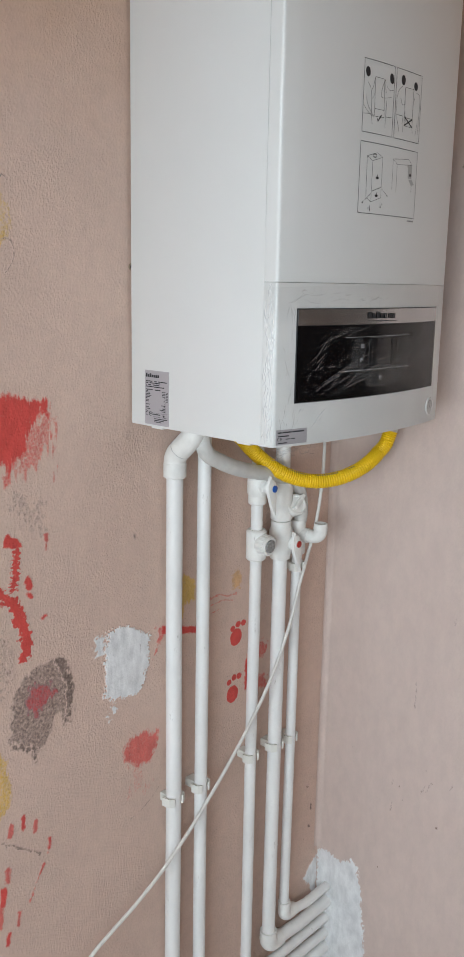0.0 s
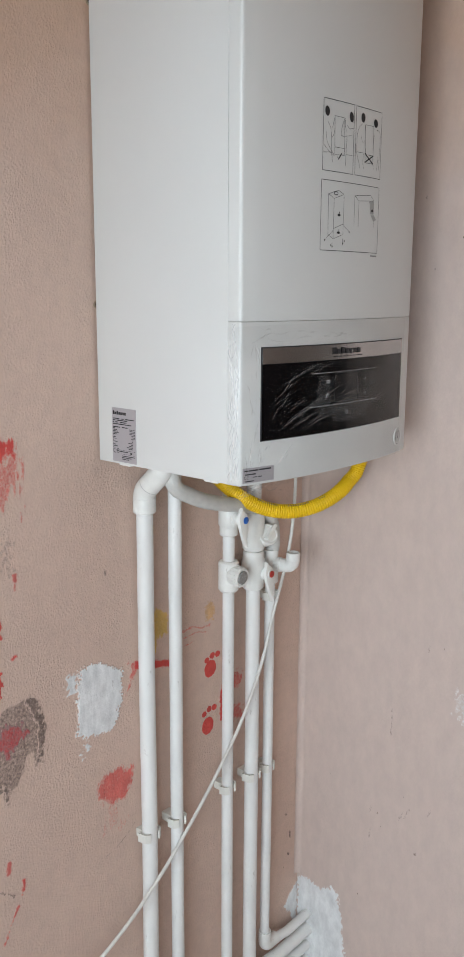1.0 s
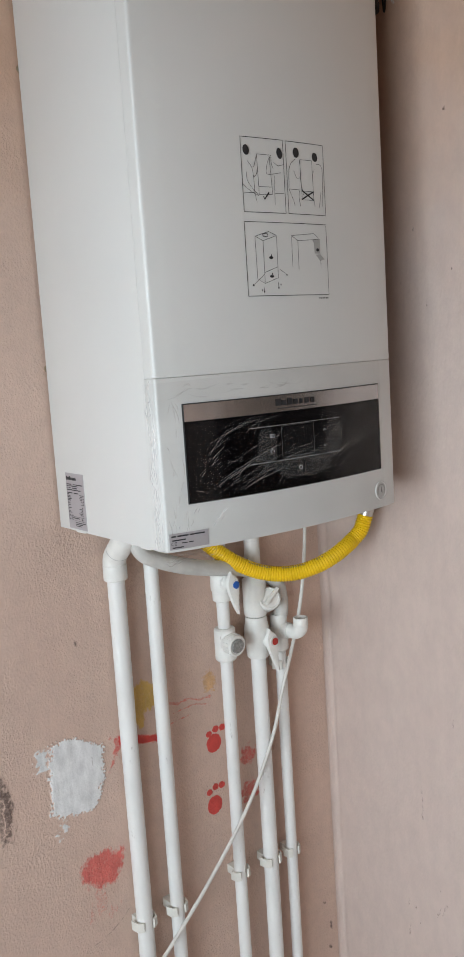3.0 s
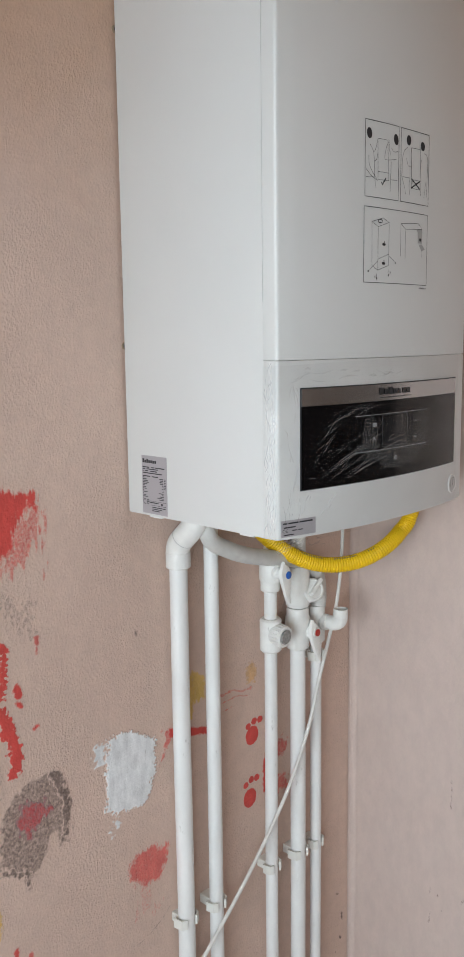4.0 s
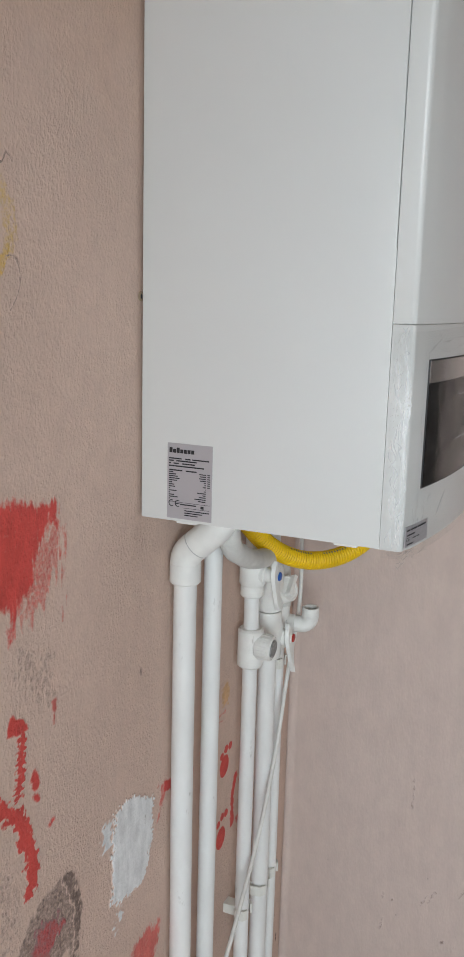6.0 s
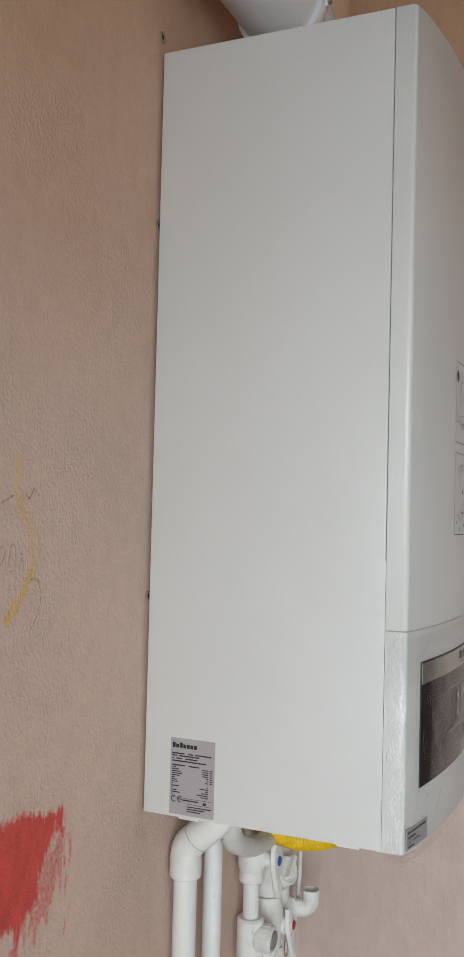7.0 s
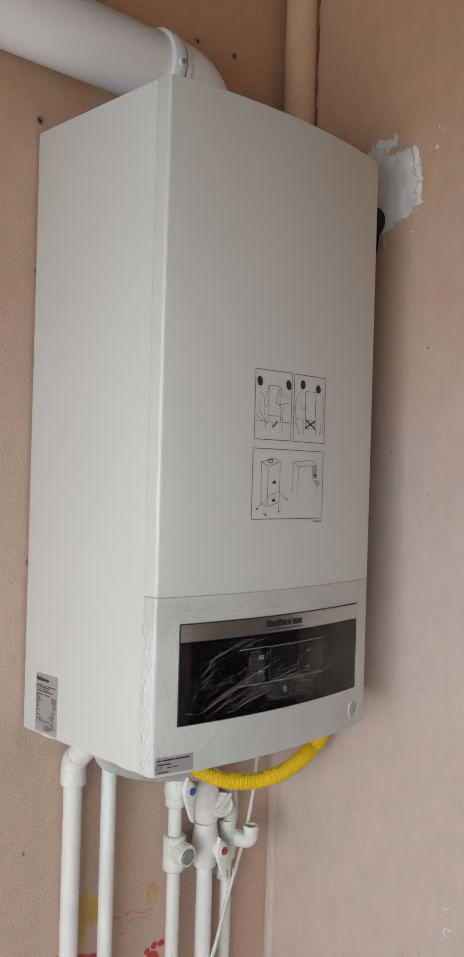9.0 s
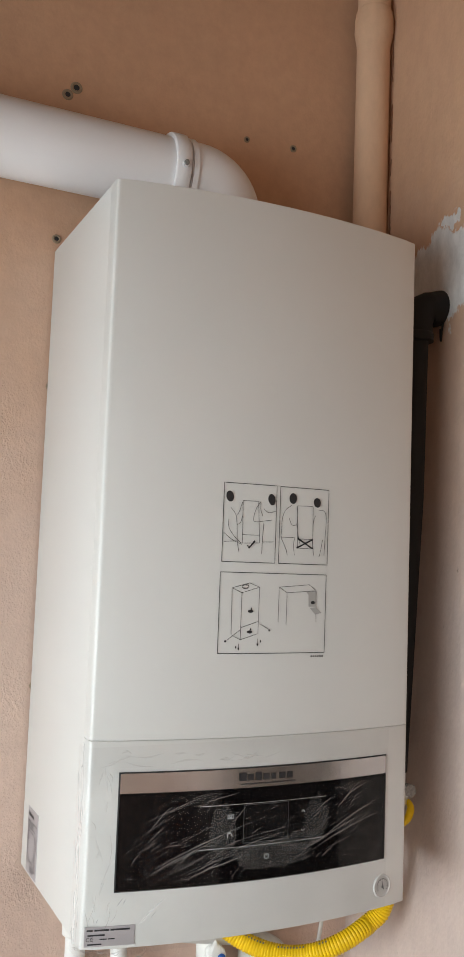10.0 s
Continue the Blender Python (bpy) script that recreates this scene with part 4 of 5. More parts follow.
part("screw", turned([(0, 0.0036), (0.0022, 0.0036), (0.003, 0.0028)], Vector((FX, 0.1335, FZ)) + sd * (FR + 0.009), sd, 14), M_GREYCAP, clamp, "dull steel screw head", smooth=True)

# ---------------------------------------------------------------- plastic pipes below the boiler
PIPES = [(0.0205, 0.0745, 0.0132, 0.110), (0.0290, 0.1315, 0.0110, 0.145), (0.0265, 0.2635, 0.0104, 0.183), (0.0255, 0.3310, 0.0130, 0.221), (0.0230, 0.3815, 0.0096, 0.258)]
RUN_X = 0.031


def pipe_thing(i, top, label):
    """A riser that turns by an elbow at its foot and runs into the north wall."""
    x, y, r, zf = PIPES[i]
    t = thing("water_pipe", (x, y, zf), label, "pipe", "plastic pipes under the boiler")
    # old pipes are never dead straight: let each sway by a millimetre or so
    zs = [zf + 0.014 + (top - zf - 0.014) * k / 24 for k in range(25)]
    sway = [(x + 0.0012 * noise.noise(Vector((i * 7.1, z * 2.2, 0))), y + 0.0012 * noise.noise(Vector((i * 5.3, z * 2.4, 9))), z) for z in zs]
    part("riser", sweep(sway, r, 26), M_PPR, t, smooth=True)
    foot = arc((x, y, zf), (x, y, 1), (x, 1, zf), r * 1.25, 8)
    R = r * 1.32
    part("foot_elbow", sweep([Vector((x, y, zf + 0.034)), Vector((x, y, zf + 0.0335)), *foot, Vector((x, y + 0.034, zf))], R, 26), M_FITTING, t, smooth=True)
    part("run", sweep([(x, y + 0.02, zf), (RUN_X, y + 0.09 if y < 0.38 else y + 0.06, zf + 0.001), (RUN_X, YN + 0.002, zf + 0.004)], r, 22), M_PPR, t, smooth=True)
    return t


def socket(t, x, y, z0, z1, r, label=""):
    e = 0.0018
    return part("socket", turned([(0, r - e), (e, r), (z1 - z0 - e, r), (z1 - z0, r - e)], (x, y, z0), (0, 0, 1)), M_FITTING, t, label, smooth=True)


# first riser: a cranked elbow up to the casing
p = pipe_thing(0, 1.222, "wide white plastic riser with a cranked elbow under the boiler")
x, y, r, _ = PIPES[0]
socket(p, x, y, 1.211, 1.236, 0.0180)
pts = [Vector((x, y, 1.226)), *arc((x, y, 1.245), (x, y, 1), (x + 0.04, y - 0.002, 1.281), 0.022, 6), *arc((x + 0.043, y - 0.002, 1.283), (x, y, 1.245), (x + 0.043, y - 0.002, 1.4), 0.014, 5), Vector((x + 0.043, y - 0.002, 1.316))]
part("cranked_elbow", sweep(pts, 0.0176, 28), M_FITTING, p, smooth=True)
d = Vector((0.04, -0.002, 0.036)).normalized()
part("joint_ring", turned([(0, 0.0170), (0.0002, 0.0178), (0.0012, 0.0178), (0.0014, 0.0170)], Vector((x, y, 1.245)) + d * 0.018, d), M_SHADOWED, p, "thin grey joint line", smooth=True)

# second riser: plain
p = pipe_thing(1, 1.316, "straight white plastic riser, slightly scuffed")

# third riser: strainer with a grey plug, elbow and blue lever valve
p = pipe_thing(2, 1.316, "white plastic riser with a strainer and a blue-marked valve")
x, y, r, _ = PIPES[2]
socket(p, x, y, 1.138, 1.158, 0.0158)
part("valve_body", turned([(0, 0.0155), (0.004, 0.0178), (0.028, 0.0178), (0.033, 0.0155)], (x, y, 1.153), (0, 0, 1)), M_FITTING, p, smooth=True)
part("valve_stem", turned([(0, 0.0125), (0.018, 0.0125), (0.020, 0.010), (0.030, 0.009)], (x, y, 1.1705), (1, 0, 0), 22), M_FITTING, p, smooth=True)
part("strainer_body", turned([(0, 0.0150), (0.003, 0.0176), (0.052, 0.0176), (0.055, 0.0150)], (x, y, 1.038), (0, 0, 1)), M_FITTING, p, smooth=True)
bm = bmesh.new()
cap_axis = Vector((1, 0.02, -0.06)).normalized()
merge(bm, turned([(0.010, 0.0165), (0.013, 0.0178), (0.031, 0.0172), (0.033, 0.0150), (0.0315, 0.0122)], (x, y, 1.070), cap_axis, 32))
cap = part("strainer_cap", bm, M_FITTING, p, smooth=True)
for k in range(18):
    a = 2 * math.pi * k / 18
    o = Vector((x, y, 1.070)) + cap_axis * 0.015 + (Vector((0, 1, 0)) * math.cos(a) + Vector((0, 0, 1)) * math.sin(a)) * 0.0172
    part("grip_rib", sweep([o, o + cap_axis * 0.014], 0.0011, 6), M_FITTING, cap)
part("plug", turned([(0, 0.0118), (0.0035, 0.0118), (0.0045, 0.0105), (0.0040, 0.0060)], Vector((x, y, 1.070)) + cap_axis * 0.030, cap_axis), M_GREYCAP, cap, "scuffed grey plug", smooth=True)


def lever(t, hub, tip, cap_mat, colour):
    """A hollow drop-shaped handle with a coloured cap, facing out from the wall."""
    h, e = Vector(hub), Vector(tip)
    down = (e - h).normalized()
    across = Vector((1, 0, 0)).cross(down).normalized()
    bm = bmesh.new()
    length = (e - h).length
    rows = []
    # distance along the handle, reach to its smooth edge and to its notched thumb edge
    outline = [(-0.0225, 0.0072, -0.0058), (-0.0185, 0.0092, -0.0035), (-0.0145, 0.0112, 0.0020), (-0.008, 0.0148, 0.0080), (0.0, 0.0158, 0.0100), (0.006, 0.0150, 0.0098), (0.012, 0.0136, 0.0080), (0.016, 0.0124, 0.0078), (0.019, 0.0114, 0.0062), (0.023, 0.0104, 0.0064), (0.026, 0.0094, 0.0048), (0.030, 0.0082, 0.0050), (0.033, 0.0072, 0.0036), (0.037, 0.0058, 0.0040), (0.042, 0.0036, 0.0034), (length - 0.002, 0.0010, 0.0030), (length, -0.0006, 0.0020)]
    for s, left, right in outline:
        turn_out = 0.0045 * max(0, min(1, s / length)) - 0.0018 * max(0, -s / 0.02)
        c = h + down * s + Vector((turn_out * 0.6 + 0.0006, 0, 0))
        mid, half = (right - left) / 2, (right + left) / 2
        rows.append([bm.verts.new(c + across * (mid + half * k) + Vector((q, 0, 0))) for k, q in ((-1, -0.003), (-0.80, 0.0015), (0, 0.0028), (0.80, 0.0015), (1, -0.003), (0.7, -0.005), (-0.7, -0.005))])
    for a, b in zip(rows, rows[1:]):
        for k in range(7):
            bm.faces.new((a[k], a[(k + 1) % 7], b[(k + 1) % 7], b[k]))
    bm.faces.new(rows[0])
    bm.faces.new(rows[-1][::-1])
    lev = part("lever", bm, M_FITTING, t, "white drop-shaped handle", smooth=True)
    part("cap", turned([(0, 0.0060), (0.0012, 0.0060), (0.0020, 0.0050), (0.0022, 0.002)], h + Vector((0.0035, 0, 0)), (1, 0, 0), 22), cap_mat, lev, colour, smooth=True)


lever(p, (0.0605, 0.2650, 1.1700), (0.0600, 0.2665, 1.1215), M_BLUE, "blue cap")
part("union_nut", turned([(0, 0.0150), (0.003, 0.0165), (0.022, 0.0165), (0.024, 0.0150)], (x, y, 1.262), (0, 0, 1), 8), M_FITTING, p)

# fourth riser: ball valve with a red lever, and an angled strainer
p = pipe_thing(3, 1.316, "wide white plastic riser with an angled strainer and a red-marked valve")
x, y, r, _ = PIPES[3]
part("ball_valve", turned([(0, 0.0172), (0.002, 0.0188), (0.012, 0.0192), (0.022, 0.0206), (0.036, 0.0222), (0.050, 0.0212), (0.060, 0.0188), (0.068, 0.0186), (0.070, 0.0172)], (x, y, 1.026), (0, 0, 1)), M_FITTING, p, smooth=True)
part("valve_stem", turned([(0, 0.012), (0.024, 0.012), (0.026, 0.009), (0.034, 0.009)], (x, y + 0.004, 1.0565), (1, 0.18, 0), 22), M_FITTING, p, smooth=True)
lever(p, (0.0560, 0.3415, 1.0565), (0.0580, 0.3435, 1.0040), M_REDCAP, "red cap")
part("strainer_body", turned([(0, 0.0180), (0.003, 0.0198), (0.060, 0.0198), (0.064, 0.0170), (0.070, 0.0155)], (x, y, 1.098), (0, 0, 1)), M_FITTING, p, smooth=True)
ax = Vector((0.84, -0.30, 0.42)).normalized()
o = Vector((0.0505, 0.3435, 1.1285)) - ax * 0.0365
part("strainer_neck", turned([(0, 0.0185), (0.022, 0.0185)], o, ax), M_FITTING, p, smooth=True)
cap = part("strainer_cap", turned([(0.018, 0.0170), (0.019, 0.0192), (0.034, 0.0192), (0.0360, 0.0178), (0.0360, 0.0158), (0.0340, 0.0150), (0.0345, 0.004)], o, ax, 36), M_FITTING, p, smooth=True)
lift = (Vector((0, 0, 1)) - ax * ax.z).normalized()
bar = (lift.cross(ax) * 0.72 + lift * 0.69).normalized()
fc = o + ax * 0.0345 + bar * 0.004
grip = part("grip_bar", box(-0.0165, 0.0165, -0.0030, 0.0030, -0.002, 0.0095, 0.0012), M_FITTING, cap)
grip.data.transform(Matrix.Translation(fc) @ Matrix((bar, ax.cross(bar), ax)).transposed().to_4x4())
part("union_nut", turned([(0, 0.0165), (0.003, 0.0182), (0.020, 0.0182), (0.024, 0.0160)], (x, y, 1.268), (0, 0, 1)), M_FITTING, p, smooth=True)

# fifth riser: drain tee with an open elbow
p = pipe_thing(4, 1.060, "thin white plastic drain pipe with an open upturned elbow")
x, y, r, _ = PIPES[4]
part("tee_body", turned([(0, 0.0130), (0.002, 0.0150), (0.062, 0.0150), (0.064, 0.0140)], (x, y, 1.024), (0, 0, 1)), M_FITTING, p, smooth=True)
elb = Vector((0.0675, 0.3925, 1.0605))
b0 = Vector((x, y, 1.0605))
bend = arc(elb, b0, elb + Vector((0, 0, 1)), 0.013, 8)
part("elbow", sweep([b0, *bend, elb + Vector((0, 0, 0.0135))], 0.0122, 26), M_FITTING, p, smooth=True)
part("open_mouth", turned([(0, 0.0120), (0.0005, 0.0124), (0.0135, 0.0124), (0.0142, 0.0119), (0.0142, 0.0101), (0.0136, 0.0097), (0.0015, 0.0094)], elb + Vector((0, 0, 0.0130)), (0, 0, 1)), M_FITTING, p, "open upturned pipe mouth", smooth=True)
dd = (elb - b0).normalized()
part("joint_ring", turned([(0, 0.0120), (0.001, 0.0136), (0.010, 0.0136), (0.011, 0.0120)], b0 + dd * 0.012, dd), M_FITTING, p, smooth=True)

# pipe clips on the wall
def pipe_clip(x, y, r, z):
    c = thing("pipe_clip", (0, y, z), "small ivory plastic clip that holds a pipe to the wall", "pipe clip", "pipe clips")
    part("base", box(0.0002, x - r * 0.55, y - r * 0.85, y + r * 0.85, z - 0.0075, z + 0.0075, 0.001), M_CLIP, c)
    for s in (-1, 1):
        rr = r + 0.0012
        pts = [Vector((x - r * 0.6, y + s * (rr + 0.0040), z)), Vector((x - 0.001, y + s * (rr + 0.0032), z)), Vector((x + r * 0.55, y + s * (rr + 0.0012), z)), Vector((x + r * 0.95, y + s * rr * 0.52, z))]
        bm = bmesh.new()
        rows = []
        for q in pts:
            out = Vector((0.0022, s * 0.0020, 0))
            rows.append([bm.verts.new(q + a) for a in (Vector((0, 0, -0.0075)), Vector((0, 0, 0.0075)), out + Vector((0, 0, 0.0075)), out + Vector((0, 0, -0.0075)))])
        for a, b in zip(rows, rows[1:]):
            for k in range(4):
                bm.faces.new((a[k], a[(k + 1) % 4], b[(k + 1) % 4], b[k]))
        bm.faces.new(rows[0][::-1])
        bm.faces.new(rows[-1])
        part("jaw", bm, M_CLIP, c)
    return c


for (x, y, r, _), z in zip(PIPES, (0.657, 0.660, 0.662, 0.659, 0.654)):
    pipe_clip(x, y, r, z)
pipe_clip(PIPES[4][0], PIPES[4][1], PIPES[4][2], 1.000)

# ---------------------------------------------------------------- hoses, cable
def ribbed(points, r, pitch, depth, seg=22):
    pts = even(points, pitch / 4)
    return sweep(pts, [r - depth * (0, 0.35, 1, 0.35)[k % 4] for k in range(len(pts))], seg)


grey = thing("drain_hose", (0.068, 0.079, 1.30), "ribbed grey plastic drain hose sagging under the boiler", "hose")
gpts = [Vector((0.070, 0.078, 1.312)), *bezier(((0.068, 0.082, 1.268), (0.066, 0.182, 1.172), (0.014, 0.424, 1.214), (0.026, 0.384, 1.085)), 0.0, 1.0, 60)]
part("ribbed_tube", ribbed(curve_points(gpts[:1] + gpts[3::6] + gpts[-1:], 90), 0.0126, 0.0026, 0.0003), M_GREY_HOSE, grey, smooth=True)
gas = thing("gas_hose", (0.144, 0.45, 1.22), "yellow ribbed gas hose looped under the boiler", "hose")
YB = ((0.025, 0.205, 1.274), (0.052, 0.332, 1.117), (0.173, 0.364, 1.196), (0.144, 0.45, 1.222))
ypts = [Vector((0.030, 0.172, 1.318)), *bezier(YB, 0.02, 0.985, 34), Vector((0.150, 0.4595, 1.2335)), Vector((0.153, 0.4650, 1.2480)), Vector((0.1555, 0.4680, 1.2600))]
gas_line = curve_points(ypts, 160)
part("ribbed_sleeve", ribbed(gas_line, 0.0128, 0.0042, 0.0011), M_YELLOW, gas, smooth=True)
end = gas_line[-1]
d_end = (gas_line[-1] - gas_line[-4]).normalized()
part("ferrule", turned([(0, 0.0095), (0.001, 0.0115), (0.020, 0.0115), (0.022, 0.009)], end - d_end * 0.002, d_end), M_STEEL, gas, "steel ferrule", smooth=True)
bm = bmesh.new()
run = even(gas_line, 0.0046)
for k in range(int(len(run) * 0.40), int(len(run) * 0.74)):
    if k % 13 < 9:
        t = (run[k + 1] - run[k - 1]).normalized()
        n = (Vector((0.30, -0.45, 0.95)) - t * Vector((0.30, -0.45, 0.95)).dot(t)).normalized()
        w = t.cross(n)
        q = run[k] + n * 0.01285
        filled(bm, [(0.0010, -0.0014), (0.0010, 0.0014), (-0.0010, 0.0013), (-0.0010, -0.0014)], lambda a, b, o, q=q, t=t, w=w, n=n: q + t * a + w * b + n * (0.0002 - 40 * b * b), 0)
part("printed_bars", bm, M_INK_GREY, gas, "dark unreadable printing along the hose")
wire = thing("loose_cable", (0.02, 0.46, 1.3), "thin white electric cable hanging slack across the pipes", "cable")
CABLE = [(0.014, 0.463, 1.42), (0.016, 0.462, 1.28), (0.034, 0.437, 1.17), (0.044, 0.410, 1.085), (0.0425, 0.390, 1.024), (0.0420, 0.367, 0.965), (0.0425, 0.336, 0.882), (0.0445, 0.277, 0.788), (0.0465, 0.190, 0.694), (0.0480, 0.1006, 0.6139), (0.048, 0.0575, 0.5805), (0.048, 0.0168, 0.5525), (0.048, -0.0362, 0.5240), (0.048, -0.0869, 0.5020), (0.049, -0.1317, 0.4800), (0.07, -0.25, 0.42), (0.11, -0.42, 0.28), (0.19, -0.56, 0.08), (0.32, -0.64, 0.0035)]
part("sheath", sweep(curve_points(CABLE, 150), 0.0031, 12), M_CABLE, wire, smooth=True)

# ---------------------------------------------------------------- pipes in the corner
old = thing("corner_pipe", (0.035, 0.484, 1.7), "old riser pipe painted peach like the wall", "pipe")
part("riser", sweep([(0.0440, 0.4880, 1.75), (0.0436, 0.4880, 2.1), (0.0440, 0.4875, 2.4), (0.0436, 0.4880, ZC + 0.02)], 0.0266, 30), M_PEACH, old, smooth=True)
part("bell_socket", turned([(0, 0.0266), (0.008, 0.0278), (0.020, 0.0302), (0.026, 0.0312), (0.050, 0.0306), (0.056, 0.0288), (0.059, 0.0292), (0.064, 0.0268)], (0.0438, 0.4878, 2.528), (0, 0, 1)), M_PEACH, old, smooth=True)
part("lower_bend", sweep(arc((0.0440, 0.4880, 1.73), (0.0440, 0.4880, 2), (-1, 0.4880, 1.73), 0.02, 6) + [Vector((-0.01, 0.4880, 1.73))], 0.0255, 24), M_PEACH, old, smooth=True)
bm = bmesh.new()
for k in range(200):
    z = 2.08 + 0.0025 * k
    if noise.noise(Vector((z * 21, 5, 1))) > -0.10:
        x = 0.0605 + 0.0022 * noise.noise(Vector((z * 45, 9, 4)))
        w = 0.0006 + 0.0034 * abs(noise.noise(Vector((z * 85, 2, 0))))
        box(x, x + w, YN - 0.0016, YN - 0.0003, z, z + 0.0026, 0, bm)
part("rust_line", bm, M_RUST, old, "rusty crack along the joint with the wall")
tagged(bpy.data.objects["rust_line"], kind="stuff")

gaspipe = thing("gas_riser", (0.215, 0.470, 2.06), "black painted steel gas pipe out of the wall", "pipe")
GX, GY = 0.189, 0.473
part("riser", sweep([(0.160, GY, 1.425), (0.186, GY, 1.8), (GX + 0.002, GY, 2.035)], 0.0168, 24), M_GASPIPE, gaspipe, smooth=True)
part("elbow", sweep([Vector((GX, GY, 2.020)), *arc((GX, GY, 2.066), (GX, GY, 1), (GX - 0.002, 1, 2.074), 0.022, 8), Vector((GX - 0.002, YN + 0.004, 2.074))], [0.0235] * 8 + [0.025] * 3, 26), M_GASPIPE, gaspipe, smooth=True)
part("elbow_rim", turned([(0, 0.0165), (0.002, 0.0250), (0.012, 0.0250), (0.014, 0.0235)], (GX, GY, 2.016), (0, 0, 1)), M_GASPIPE, gaspipe, smooth=True)
part("wire_tie", sweep(curve_points([(GX + 0.012, YN - 0.004, 2.05), (GX + 0.014, YN - 0.008, 2.035), (GX + 0.010, YN - 0.006, 2.022), (GX + 0.006, YN - 0.004, 2.040)], 12), 0.0016, 8), M_GASPIPE, gaspipe)
part("reducer", turned([(0, 0.0120), (0.003, 0.0150), (0.022, 0.0150), (0.026, 0.0120)], (0.160, GY, 1.402), (0, 0, 1), 6), M_STEEL, gaspipe, "zinc-plated reducer")
VX = 0.181
valve = thing("gas_valve", (VX - 0.01, GY, 1.38), "small steel gas valve with a yellow handle", "valve")
part("body", turned([(0, 0.0105), (0.004, 0.0135), (0.018, 0.0135), (0.022, 0.0105)], (VX - 0.012, GY, 1.382), (0, 0, 1), 24), M_STEEL, valve, smooth=True)
part("nut", turned([(0, 0.0100), (0.007, 0.0100), (0.009, 0.0085), (0.009, 0.004)], (VX - 0.006, GY + 0.011, 1.401), (0.9, -0.2, 0.1), 6), M_GREYCAP, valve, "dull grey steel nut")
part("spindle", turned([(0, 0.009), (0.010, 0.009), (0.013, 0.0075)], (VX - 0.012, GY + 0.004, 1.399), (0.9, -0.2, 0.1), 20), M_STEEL, valve, smooth=True)
part("handle", sweep(curve_points([(VX - 0.002, GY + 0.008, 1.389), (VX + 0.004, GY + 0.009, 1.380), (VX, GY + 0.006, 1.364), (VX - 0.012, GY, 1.352)], 12), [0.0030 + 0.0022 * math.sin(math.pi * k / 11) for k in range(12)], 14), M_YELLOW, valve, "yellow handle", smooth=True)
part("tail", sweep(curve_points([(VX - 0.012, GY, 1.386), (VX - 0.02, GY - 0.002, 1.34), end + d_end * 0.03, end + d_end * 0.01], 14), 0.0085, 16), M_STEEL, valve, smooth=True)

# ---------------------------------------------------------------- marks and filler on the walls
def to_polygon(u, v, pts):
    """Signed distance to a polygon, negative inside."""
    best, inside = 1e9, False
    for (x0, y0), (x1, y1) in zip(pts, pts[1:] + pts[:1]):
        dx, dy = x1 - x0, y1 - y0
        s = max(0, min(1, ((u - x0) * dx + (v - y0) * dy) / (dx * dx + dy * dy + 1e-12)))
        best = min(best, (u - x0 - s * dx) ** 2 + (v - y0 - s * dy) ** 2)
        if (y0 > v) != (y1 > v) and u < (x1 - x0) * (v - y0) / (y1 - y0) + x0:
            inside = not inside
    return -math.sqrt(best) if inside else math.sqrt(best)


def to_line(u, v, pts, width):
    best = 1e9
    for (x0, y0), (x1, y1) in zip(pts, pts[1:]):
        dx, dy = x1 - x0, y1 - y0
        s = max(0, min(1, ((u - x0) * dx + (v - y0) * dy) / (dx * dx + dy * dy + 1e-12)))
        best = min(best, (u - x0 - s * dx) ** 2 + (v - y0 - s * dy) ** 2)
    return math.sqrt(best) - width / 2


MARK = [0]


